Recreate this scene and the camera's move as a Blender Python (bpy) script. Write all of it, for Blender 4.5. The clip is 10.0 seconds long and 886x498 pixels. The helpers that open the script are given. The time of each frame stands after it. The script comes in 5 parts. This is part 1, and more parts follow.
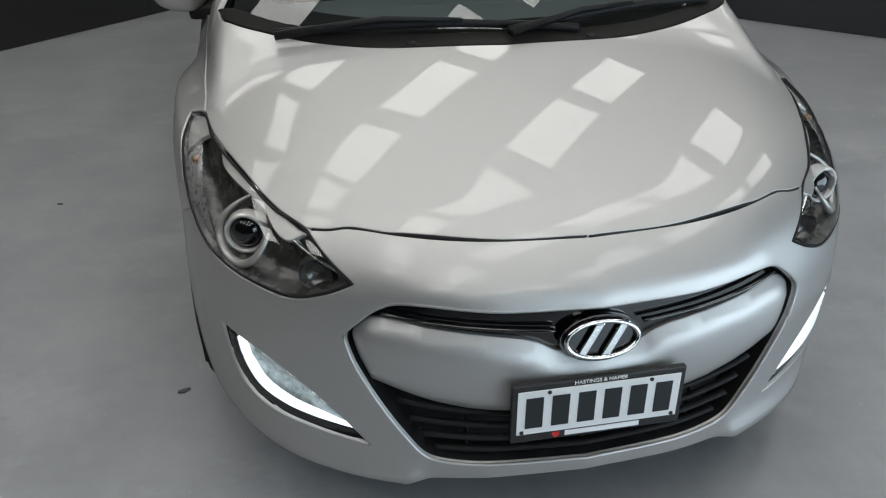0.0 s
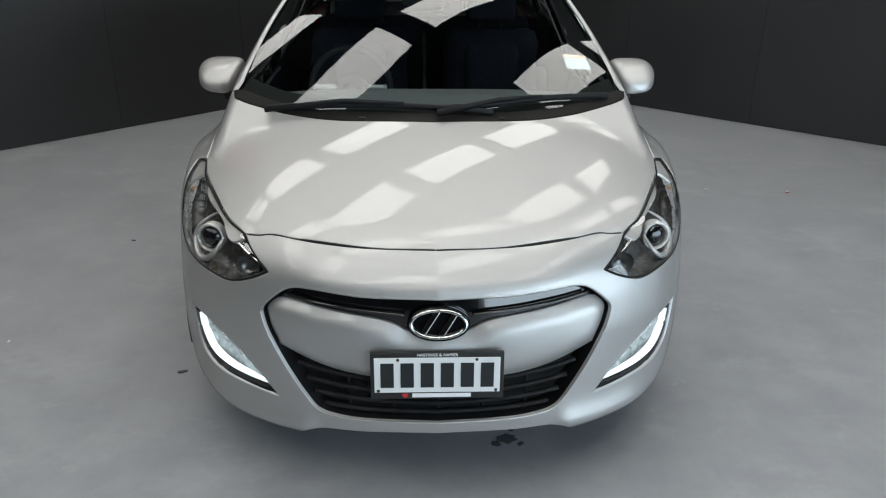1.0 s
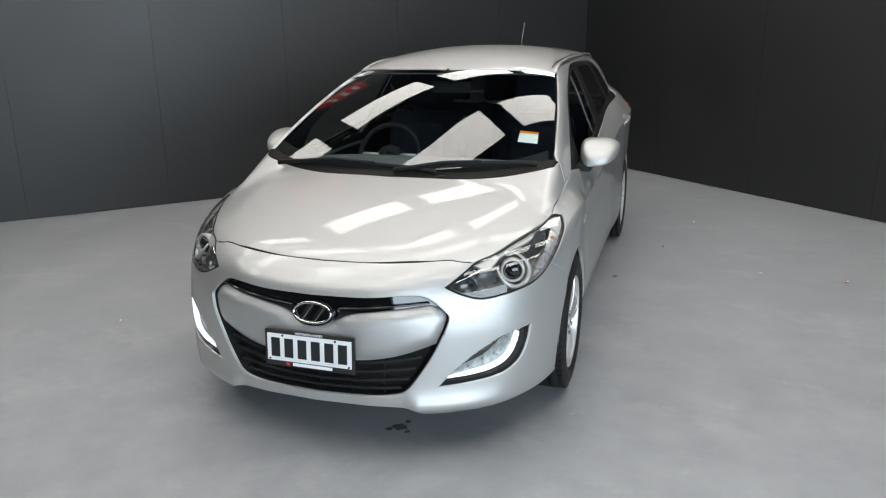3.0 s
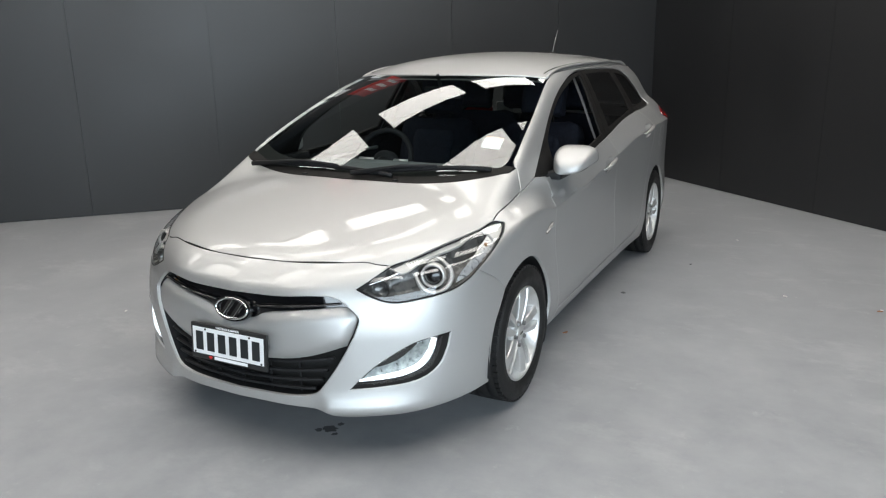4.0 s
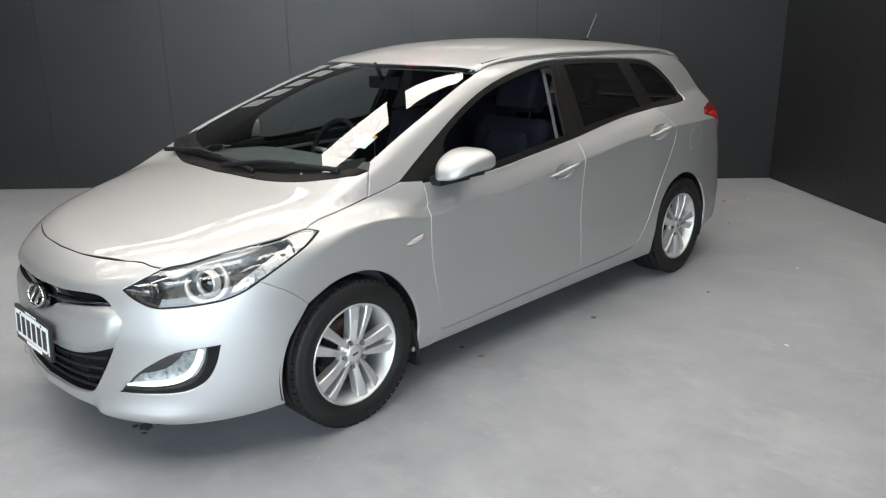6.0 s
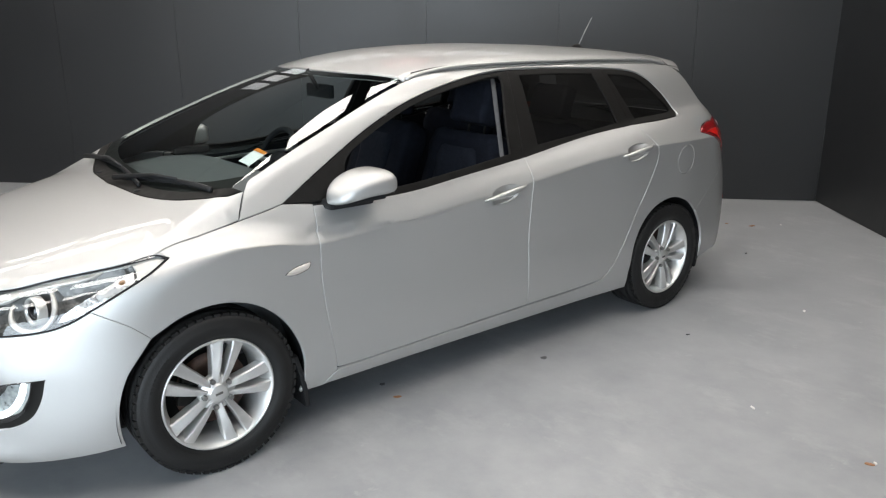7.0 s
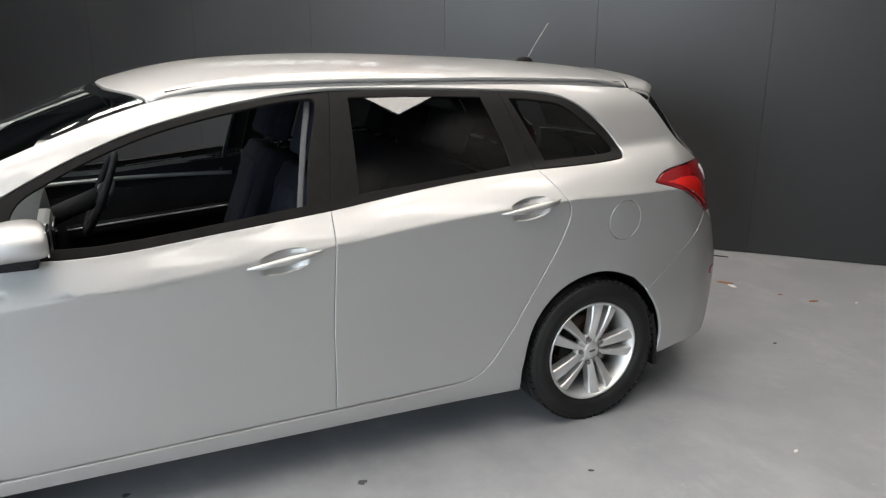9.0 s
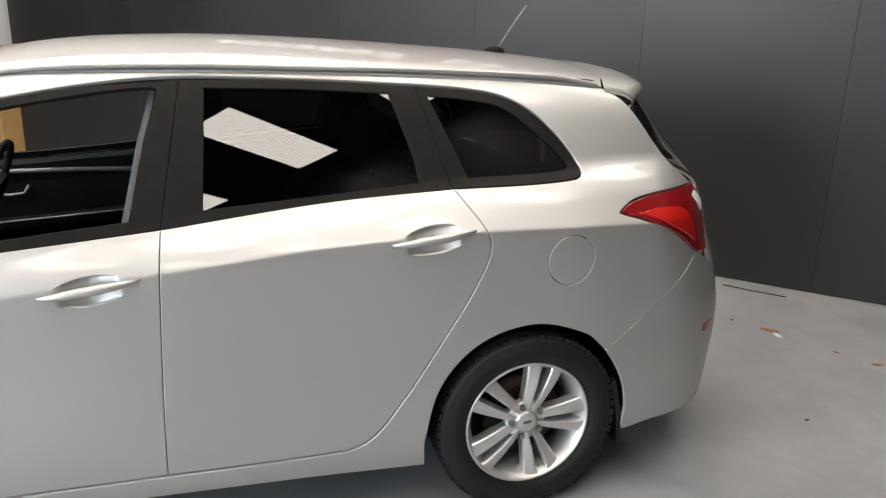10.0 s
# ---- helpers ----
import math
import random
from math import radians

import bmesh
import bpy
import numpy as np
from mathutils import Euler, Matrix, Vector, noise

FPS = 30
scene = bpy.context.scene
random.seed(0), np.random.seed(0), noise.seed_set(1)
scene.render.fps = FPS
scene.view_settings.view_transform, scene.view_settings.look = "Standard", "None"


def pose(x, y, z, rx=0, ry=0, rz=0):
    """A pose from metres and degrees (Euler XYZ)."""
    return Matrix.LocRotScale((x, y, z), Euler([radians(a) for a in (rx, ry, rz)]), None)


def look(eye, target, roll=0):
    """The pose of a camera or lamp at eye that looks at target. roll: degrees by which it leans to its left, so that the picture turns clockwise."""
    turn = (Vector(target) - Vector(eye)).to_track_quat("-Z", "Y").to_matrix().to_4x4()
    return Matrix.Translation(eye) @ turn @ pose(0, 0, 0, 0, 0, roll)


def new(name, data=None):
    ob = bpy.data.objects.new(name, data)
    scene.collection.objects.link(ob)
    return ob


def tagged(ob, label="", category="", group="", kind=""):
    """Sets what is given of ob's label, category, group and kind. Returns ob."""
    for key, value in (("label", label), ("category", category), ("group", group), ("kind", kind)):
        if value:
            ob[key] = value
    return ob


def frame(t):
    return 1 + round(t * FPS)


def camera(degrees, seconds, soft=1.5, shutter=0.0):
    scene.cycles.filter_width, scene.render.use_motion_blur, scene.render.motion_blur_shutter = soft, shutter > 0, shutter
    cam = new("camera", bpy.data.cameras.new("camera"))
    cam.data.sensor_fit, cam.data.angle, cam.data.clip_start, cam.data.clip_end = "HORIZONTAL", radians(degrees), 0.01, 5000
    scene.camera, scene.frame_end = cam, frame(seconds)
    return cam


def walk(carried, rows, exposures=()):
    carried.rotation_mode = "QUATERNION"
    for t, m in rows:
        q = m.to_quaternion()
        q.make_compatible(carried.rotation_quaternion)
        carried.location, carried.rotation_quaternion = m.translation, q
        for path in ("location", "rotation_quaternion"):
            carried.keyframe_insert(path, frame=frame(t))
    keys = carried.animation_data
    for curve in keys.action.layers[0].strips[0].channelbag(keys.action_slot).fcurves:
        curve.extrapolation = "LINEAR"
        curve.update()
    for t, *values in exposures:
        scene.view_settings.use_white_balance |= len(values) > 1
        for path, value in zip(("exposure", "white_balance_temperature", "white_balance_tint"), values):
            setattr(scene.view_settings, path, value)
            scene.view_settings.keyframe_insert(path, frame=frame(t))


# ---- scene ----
from mathutils.geometry import delaunay_2d_cdt

cam = camera(60.3, 10.0, 1.2)
PATH = [
    (0, (-0.565, -1.123, 1.524), (-0.218, 0.556, 0.495), 0.8),
    (0.5, (-0.345, -1.525, 1.586), (-0.137, 0.251, 0.689), 0.6),
    (1, (-0.065, -1.838, 1.614), (0.009, -0.005, 0.817), 0.6),
    (1.5, (0.228, -2.104, 1.628), (0.154, -0.237, 0.915), 0.7),
    (2, (0.58, -2.254, 1.622), (0.34, -0.379, 0.967), 0.7),
    (2.2, (0.705, -2.344, 1.648), (0.427, -0.47, 1.005), 0.5),
    (3.3, (1.52, -2.404, 1.619), (0.82, -0.613, 1.069), -0.9),
    (3.5, (1.663, -2.32, 1.608), (0.903, -0.551, 1.067), -0.9),
    (4, (1.984, -2.084, 1.57), (1.109, -0.367, 1.037), -1.0),
    (4.5, (2.283, -1.863, 1.568), (1.288, -0.213, 1.033), -1.1),
    (5, (2.625, -1.621, 1.569), (1.487, -0.075, 1.01), -1.2),
    (5.5, (2.851, -1.28, 1.567), (1.611, 0.183, 0.998), -1.0),
    (5.7, (2.938, -1.119, 1.568), (1.657, 0.309, 1.001), -1.0),
    (6.8, (3.291, -0.218, 1.592), (1.824, 1.01, 1.01), -0.1),
    (7, (3.296, -0.052, 1.589), (1.804, 1.151, 1.018), -0.1),
    (7.5, (3.341, 0.376, 1.598), (1.78, 1.49, 1.032), 0.1),
    (8, (3.383, 0.837, 1.61), (1.753, 1.85, 1.047), 0.1),
    (8.5, (3.332, 1.279, 1.588), (1.643, 2.195, 1.033), 0.1),
    (9, (3.232, 1.733, 1.575), (1.491, 2.548, 1.023), 0.4),
    (9.5, (3.104, 2.191, 1.561), (1.301, 2.857, 1.008), 1.0),
    (10, (2.893, 2.625, 1.538), (1.054, 3.169, 0.969), 1.7),
]
EXPOSURE = [(0.0, -0.64, 6300, 8), (1.0, -0.45, 6300, 8), (2.0, -0.24, 6350, 9), (4.5, 0.06, 6550, 10), (7.0, 0.30, 6600, 11), (9.0, 0.48, 6700, 12), (10.0, 0.54, 6950, 13)]
walk(cam, [(t, look(eye, target, roll)) for t, eye, target, roll in PATH], EXPOSURE)

# ---- light ----
world = bpy.data.worlds.new("studio_air")
scene.world = world
world.use_nodes = True
world.node_tree.nodes["Background"].inputs["Color"].default_value = (0.75, 0.85, 1.0, 1)
world.node_tree.nodes["Background"].inputs["Strength"].default_value = 0.02


# ---- materials ----
def material(name, color, rough=0.5, metal=0.0, coat=0.0, emit=0.0, glow=None):
    m = bpy.data.materials.new(name)
    m.use_nodes = True
    b = m.node_tree.nodes["Principled BSDF"]
    b.inputs["Base Color"].default_value = (*color, 1)
    b.inputs["Roughness"].default_value = rough
    b.inputs["Metallic"].default_value = metal
    b.inputs["Coat Weight"].default_value = coat
    b.inputs["Coat Roughness"].default_value = 0.03
    if emit:
        b.inputs["Emission Color"].default_value = (*(glow or color), 1)
        b.inputs["Emission Strength"].default_value = emit
    return m


def nodes_of(m):
    return m.node_tree.nodes, m.node_tree.links, m.node_tree.nodes["Principled BSDF"]


def noise_node(m, scale, detail=4.0, rough=0.55, stretch=None):
    n, l, _ = nodes_of(m)
    tc = n.new("ShaderNodeTexCoord")
    mp = n.new("ShaderNodeMapping")
    l.new(tc.outputs["Object"], mp.inputs["Vector"])
    if stretch:
        mp.inputs["Scale"].default_value = stretch
    t = n.new("ShaderNodeTexNoise")
    t.inputs["Scale"].default_value = scale
    t.inputs["Detail"].default_value = detail
    t.inputs["Roughness"].default_value = rough
    l.new(mp.outputs["Vector"], t.inputs["Vector"])
    return t


def ramp(m, source, stops):
    n, l, _ = nodes_of(m)
    r = n.new("ShaderNodeValToRGB")
    while len(r.color_ramp.elements) < len(stops):
        r.color_ramp.elements.new(0.5)
    for e, (p, c) in zip(r.color_ramp.elements, stops):
        e.position, e.color = p, (*c, 1)
    l.new(source, r.inputs["Fac"])
    return r


def grey(v):
    return (v, v, v)


def bump(m, source, strength, distance=0.002, into="Normal"):
    n, l, b = nodes_of(m)
    k = n.new("ShaderNodeBump")
    k.inputs["Strength"].default_value = strength
    k.inputs["Distance"].default_value = distance
    l.new(source, k.inputs["Height"])
    l.new(k.outputs["Normal"], b.inputs[into])


def varied(name, c0, c1, scale, rough=(0.4, 0.6), metal=0.0, bump_by=0.0, coat=0.0, stretch=None, fine=None):
    """A surface whose colour and roughness drift with a noise, with a fine relief."""
    m = material(name, c0, rough[0], metal, coat)
    n, l, b = nodes_of(m)
    t = noise_node(m, scale, 5.0, 0.6, stretch)
    l.new(ramp(m, t.outputs["Fac"], [(0.3, c0), (0.7, c1)]).outputs["Color"], b.inputs["Base Color"])
    l.new(ramp(m, t.outputs["Fac"], [(0.3, grey(rough[0])), (0.7, grey(rough[1]))]).outputs["Color"], b.inputs["Roughness"])
    if bump_by:
        bump(m, noise_node(m, fine or scale * 12, 3.0).outputs["Fac"], bump_by)
    return m


def flake_paint(name, body, flake0, flake1, rough, share, coat):
    """Metallic paint: a dull body and bright flakes that lie nearly flat, under a clear coat."""
    m = bpy.data.materials.new(name)
    m.use_nodes = True
    n, l = m.node_tree.nodes, m.node_tree.links
    speck = noise_node(m, 2600, 2.0)
    shade = ramp(m, speck.outputs["Fac"], [(0.35, flake0), (0.7, flake1)])
    dust = ramp(m, noise_node(m, 2.2, 5.0, 0.6).outputs["Fac"], [(0.35, grey(rough)), (0.75, grey(rough + 0.05))])
    n.remove(n["Principled BSDF"])
    out = n["Material Output"]
    dull, flakes, clear = n.new("ShaderNodeBsdfDiffuse"), n.new("ShaderNodeBsdfGlossy"), n.new("ShaderNodeBsdfGlossy")
    dull.inputs["Color"].default_value = (*body, 1)
    flakes.distribution = "BECKMANN"
    l.new(shade.outputs["Color"], flakes.inputs["Color"])
    l.new(dust.outputs["Color"], flakes.inputs["Roughness"])
    clear.inputs["Roughness"].default_value = 0.012
    base, top = n.new("ShaderNodeMixShader"), n.new("ShaderNodeMixShader")
    base.inputs["Fac"].default_value = share
    l.new(dull.outputs[0], base.inputs[1])
    l.new(flakes.outputs[0], base.inputs[2])
    edge, scale = n.new("ShaderNodeFresnel"), n.new("ShaderNodeMath")
    edge.inputs["IOR"].default_value = 1.45
    scale.operation = "MULTIPLY"
    scale.inputs[1].default_value = coat
    l.new(edge.outputs[0], scale.inputs[0])
    l.new(scale.outputs[0], top.inputs["Fac"])
    l.new(base.outputs[0], top.inputs[1])
    l.new(clear.outputs[0], top.inputs[2])
    l.new(top.outputs[0], out.inputs["Surface"])
    return m


M_PAINT = flake_paint("silver_paint", (0.40, 0.398, 0.392), (0.46, 0.457, 0.45), (0.64, 0.636, 0.625), 0.48, 0.54, 0.75)


def pane(name, tint, f0=0.08):
    """Thin glass: what lies behind, tinted, under a gloss that grows towards the edge of view."""
    m = bpy.data.materials.new(name)
    m.use_nodes = True
    n, l = m.node_tree.nodes, m.node_tree.links
    n.clear()
    out, mix = n.new("ShaderNodeOutputMaterial"), n.new("ShaderNodeMixShader")
    see, gloss = n.new("ShaderNodeBsdfTransparent"), n.new("ShaderNodeBsdfGlossy")
    see.inputs["Color"].default_value = (*tint, 1)
    gloss.inputs["Roughness"].default_value = 0.0
    gloss.inputs["Color"].default_value = (1, 1, 1, 1)
    lw, power, scale = n.new("ShaderNodeLayerWeight"), n.new("ShaderNodeMath"), n.new("ShaderNodeMath")
    lw.inputs["Blend"].default_value = 0.5
    power.operation, scale.operation = "POWER", "MULTIPLY_ADD"
    power.inputs[1].default_value = 5.0
    scale.inputs[1].default_value, scale.inputs[2].default_value = 1 - f0, f0
    l.new(lw.outputs["Facing"], power.inputs[0])
    l.new(power.outputs[0], scale.inputs[0])
    l.new(scale.outputs[0], mix.inputs["Fac"])
    l.new(see.outputs[0], mix.inputs[1])
    l.new(gloss.outputs[0], mix.inputs[2])
    l.new(mix.outputs[0], out.inputs["Surface"])
    return m


M_GLASS = pane("window_glass", (0.76, 0.83, 0.82), 0.048)
M_TINT = pane("tinted_glass", (0.22, 0.23, 0.23), 0.05)
M_LENS = pane("clear_lens", (0.92, 0.93, 0.94), 0.06)
M_BLACK = varied("black_plastic", (0.012, 0.012, 0.013), (0.022, 0.022, 0.023), 30, (0.45, 0.6), bump_by=0.15)
M_TRIM = varied("grey_black_trim", (0.008, 0.0075, 0.007), (0.013, 0.012, 0.0115), 20, (0.48, 0.6), bump_by=0.1)
M_GLOSSBLACK = material("gloss_black", (0.006, 0.006, 0.007), 0.08, 0.0, 1.0)
M_CHROME = material("chrome", (0.80, 0.80, 0.80), 0.08, 1.0)
M_RUBBER = varied("tyre_rubber", (0.005, 0.005, 0.0055), (0.012, 0.0118, 0.0115), 14, (0.5, 0.7), bump_by=0.3)
M_ALLOY = varied("alloy_silver", (0.60, 0.60, 0.59), (0.70, 0.69, 0.68), 9, (0.36, 0.46), 0.75, coat=0.25)
M_NUT = varied("nut_steel", (0.22, 0.22, 0.22), (0.32, 0.32, 0.31), 60, (0.3, 0.45), 0.9)
# Near-black: the shade inside hollows and gaps is put into this colour.
M_DARK = material("hollow_shade_black", (0.006, 0.006, 0.006), 0.8)
M_RED = material("red_lens", (0.50, 0.010, 0.007), 0.06, 0.0, 0.6)
M_REDDARK = material("dark_red_lens", (0.20, 0.003, 0.005), 0.05, 0.0, 0.6)
M_WHITE = material("white_plate", (0.78, 0.79, 0.79), 0.35)
M_DRL = material("drl_white", (0.9, 0.95, 1.0), 0.3, emit=2.2, glow=(0.88, 0.96, 1.0))

for m, level in ((M_BLACK, 0.14), (M_TRIM, 0.10), (M_RUBBER, 0.35)):
    nodes_of(m)[2].inputs["Specular IOR Level"].default_value = level

# ---- room ----
RA, RB = Vector((-0.712, -0.702, 0)), Vector((0.752, -0.659, 0))
CORNER = Vector((0.11, 6.92, 0))
ROOM_H, DEEP_A, DEEP_B = 4.0, 9.2, 12.4
M_FLOOR = material("painted_concrete", (0.2, 0.2, 0.2), 0.45)
nn, ll, bb = nodes_of(M_FLOOR)
broad, cloud, scuff, pits = noise_node(M_FLOOR, 0.55, 4.0), noise_node(M_FLOOR, 3.2, 6.0, 0.65), noise_node(M_FLOOR, 1.5, 7.0, 0.72, (1.0, 1.5, 1.0)), noise_node(M_FLOOR, 160, 2.0)
base = ramp(M_FLOOR, cloud.outputs["Fac"], [(0.25, (0.256, 0.264, 0.276)), (0.48, (0.311, 0.318, 0.330)), (0.72, (0.364, 0.371, 0.381))])
wear = ramp(M_FLOOR, scuff.outputs["Fac"], [(0.0, grey(0.0)), (0.54, grey(0.0)), (0.66, grey(0.5)), (0.8, grey(0.9))])
dirt = ramp(M_FLOOR, broad.outputs["Fac"], [(0.0, grey(0.35)), (0.36, grey(0.12)), (0.48, grey(0.0)), (1.0, grey(0.0))])
mix1, mix2 = nn.new("ShaderNodeMix"), nn.new("ShaderNodeMix")
mix1.data_type = mix2.data_type = "RGBA"
ll.new(wear.outputs["Color"], mix1.inputs["Factor"])
ll.new(base.outputs["Color"], mix1.inputs["A"])
mix1.inputs["B"].default_value = (0.415, 0.419, 0.426, 1)
ll.new(dirt.outputs["Color"], mix2.inputs["Factor"])
ll.new(mix1.outputs["Result"], mix2.inputs["A"])
mix2.inputs["B"].default_value = (0.205, 0.208, 0.216, 1)
spots = noise_node(M_FLOOR, 9.0, 8.0, 0.75, (1.0, 0.6, 1.0))
smear = ramp(M_FLOOR, spots.outputs["Fac"], [(0.0, grey(0.30)), (0.34, grey(0.0)), (0.62, grey(0.0)), (0.74, grey(0.55)), (1.0, grey(0.8))])
chip = ramp(M_FLOOR, spots.outputs["Fac"], [(0.0, (0.12, 0.125, 0.135)), (0.49, (0.12, 0.125, 0.135)), (0.51, (0.46, 0.46, 0.46)), (1.0, (0.50, 0.50, 0.50))])
mix3 = nn.new("ShaderNodeMix")
mix3.data_type = "RGBA"
ll.new(smear.outputs["Color"], mix3.inputs["Factor"])
ll.new(mix2.outputs["Result"], mix3.inputs["A"])
ll.new(chip.outputs["Color"], mix3.inputs["B"])
ll.new(mix3.outputs["Result"], bb.inputs["Base Color"])
ll.new(ramp(M_FLOOR, cloud.outputs["Fac"], [(0.3, grey(0.36)), (0.7, grey(0.55))]).outputs["Color"], bb.inputs["Roughness"])
bump(M_FLOOR, pits.outputs["Fac"], 0.12)
M_WALL = varied("charcoal_panel", (0.0075, 0.0075, 0.0082), (0.0105, 0.0105, 0.0112), 1.2, (0.44, 0.52), bump_by=0.05, fine=90)
nodes_of(M_WALL)[2].inputs["Specular IOR Level"].default_value = 0.68
M_DARKWALL = material("joint_black", (0.012, 0.012, 0.012), 0.8)
M_CEIL = varied("black_ceiling", (0.012, 0.012, 0.013), (0.018, 0.018, 0.018), 3, (0.7, 0.9))
M_LIGHT = material("light_panel", (0.9, 0.9, 0.9), 0.5, emit=7.9, glow=(1.0, 0.965, 0.91))
M_DAY = material("daylight", (0.1, 0.1, 0.1), 0.9, emit=7.0, glow=(0.76, 0.895, 1.0))


def mesh_object(name, verts, faces, mat, parent=None, label="", smooth=False, normals=None):
    me = bpy.data.meshes.new(name)
    me.from_pydata([tuple(v) for v in verts], [], [tuple(int(i) for i in f) for f in faces])
    if mat:
        me.materials.append(mat)
    if smooth:
        me.shade_smooth()
    if normals is not None:
        me.normals_split_custom_set_from_vertices([tuple(n) for n in normals])
    me.update()
    ob = new(name, me)
    ob.parent = parent
    if label:
        ob["label"] = label
    return ob


def outward(verts, faces):
    """The faces, turned so that a closed form shows its outside."""
    v = np.asarray([tuple(p) for p in verts], float)
    v = v - v.mean(0)
    size = sum(np.dot(v[f[0]], np.cross(v[f[i]], v[f[i + 1]])) for f in faces for i in range(1, len(f) - 1))
    return faces if size > 0 else [tuple(f)[::-1] for f in faces]


def box_mesh(bm, lo, hi, m=None):
    vs = [bm.verts.new(Vector((x, y, z))) for x in (lo[0], hi[0]) for y in (lo[1], hi[1]) for z in (lo[2], hi[2])]
    for f in ((0, 1, 3, 2), (4, 6, 7, 5), (0, 4, 5, 1), (2, 3, 7, 6), (0, 2, 6, 4), (1, 5, 7, 3)):
        bm.faces.new([vs[i] for i in f])
    if m is not None:
        for v in vs:
            v.co = m @ v.co
    return vs


def part(name, bm, mat, parent=None, label="", smooth=False, bevel=0.0):
    if bevel:
        bmesh.ops.bevel(bm, geom=bm.edges[:], offset=bevel, segments=2, affect="EDGES", profile=0.6)
    bmesh.ops.recalc_face_normals(bm, faces=bm.faces[:])
    me = bpy.data.meshes.new(name)
    bm.to_mesh(me)
    bm.free()
    if mat:
        me.materials.append(mat)
    if smooth:
        me.shade_smooth()
    ob = new(name, me)
    ob.parent = parent
    if label:
        ob["label"] = label
    return ob


def slab(name, lo, hi, mat, m=None, parent=None, label="", bevel=0.0):
    bm = bmesh.new()
    box_mesh(bm, lo, hi, m)
    return part(name, bm, mat, parent, label, bevel=bevel)


floor = slab("floor", (-12, -12, -0.2), (12, 12, 0.0), M_FLOOR)
tagged(floor, "grey painted concrete floor with scuffs", "floor", kind="structure")


def wall_frame(start, along):
    """x along the wall, y out of the room, z up."""
    a = along.normalized()
    out = Vector((a.y, -a.x, 0))
    if (out.dot(Vector((0, 1.5, 0)) - start)) > 0:
        out = -out
    return Matrix(((a.x, out.x, 0, start.x), (a.y, out.y, 0, start.y), (0, 0, 1, 0), (0, 0, 0, 1)))


FA, FB = wall_frame(CORNER, RA), wall_frame(CORNER, RB)
LEN_A, LEN_B = 9.05, 10.5
wall_a = slab("wall_north", (0.0, 0.02, 0), (LEN_A, 0.2, ROOM_H), M_DARKWALL, FA)
tagged(wall_a, "charcoal painted panel wall with fine vertical joints", "wall", kind="structure")
wall_b = slab("wall_east", (0.0, 0.02, 0), (LEN_B, 0.2, ROOM_H), M_DARKWALL, FB)
tagged(wall_b, "charcoal painted panel wall in shade", "wall", kind="structure")
ceiling = slab("ceiling", (-12, -12, ROOM_H), (12, 12, ROOM_H + 0.2), M_CEIL)
tagged(ceiling, "dark ceiling with rows of light panels", "ceiling", kind="structure")

# The other two walls, with a wide doorway that lets cool daylight in.
NA, NB = Vector((0.702, -0.712, 0)), Vector((-0.659, -0.752, 0))
far_a, far_b = CORNER + NA * DEEP_A, CORNER + NB * DEEP_B
FC, FD = wall_frame(far_a, RA), wall_frame(far_b, RB)
DOOR_C = (1.8, 7.6, 3.5)
bm = bmesh.new()
box_mesh(bm, (-14, 0, 0), (DOOR_C[0], 0.2, ROOM_H), FC)
box_mesh(bm, (DOOR_C[1], 0, 0), (14, 0.2, ROOM_H), FC)
box_mesh(bm, (DOOR_C[0], 0, DOOR_C[2]), (DOOR_C[1], 0.2, ROOM_H), FC)
wall_c = part("wall_south", bm, M_WALL)
tagged(wall_c, "charcoal wall with a wide open vehicle doorway", "wall", kind="structure")
wall_d = slab("wall_west", (-14, 0, 0), (14, 0.2, ROOM_H), M_WALL, FD)
tagged(wall_d, "charcoal painted wall", "wall", kind="structure")
outside = slab("backdrop", (-2, 4.0, -0.1), (18, 4.1, 6.5), M_DAY, FC)
tagged(outside, "bright overcast daylight outside the doorway", "daylight", kind="structure")

# Wall panels, 1.2 m wide, with open joints.
for w, frame_w, n0 in ((wall_a, FA, 8), (wall_b, FB, 9)):
    for i in range(n0):
        x0, x1 = i * 1.2 + 0.0012, min((i + 1) * 1.2, LEN_A if w is wall_a else LEN_B) - 0.0012
        slab("wall_panel", (x0, 0.0, 0.004), (x1, 0.02, ROOM_H - 0.002), M_WALL, frame_w, w)

# ---- ceiling lights ----
LIGHT_TURN, LP_L, LP_W, PITCH_L, PITCH_W = 49.0, 1.12, 0.46, 1.46, 1.36
LAMP_AT = Vector((-0.64, 2.52, ROOM_H - 0.05))
for i in range(-6, 6):
    for j in range(-5, 7):
        turn = Matrix.Rotation(radians(LIGHT_TURN), 4, "Z")
        c = LAMP_AT + turn @ Vector((i * PITCH_L, j * PITCH_W, 0))
        da, db = (c - CORNER).dot(NA), (c - CORNER).dot(NB)
        if not (0.4 < da < DEEP_A - 1.8 and 0.4 < db < 8.4):
            continue
        lamp = new("ceiling_light")
        lamp.matrix_basis = Matrix.Translation(c) @ turn
        slab("diffuser", (-LP_L / 2, -LP_W / 2, -0.012), (LP_L / 2, LP_W / 2, -0.004), M_LIGHT, None, lamp)
        bm = bmesh.new()
        box_mesh(bm, (-LP_L / 2 - 0.012, -LP_W / 2 - 0.012, -0.003), (LP_L / 2 + 0.012, LP_W / 2 + 0.012, 0.05))
        part("frame", bm, M_CEIL, lamp)
        tagged(lamp, "white rectangular light panel fixed under the dark ceiling", "ceiling light", "ceiling light panels")

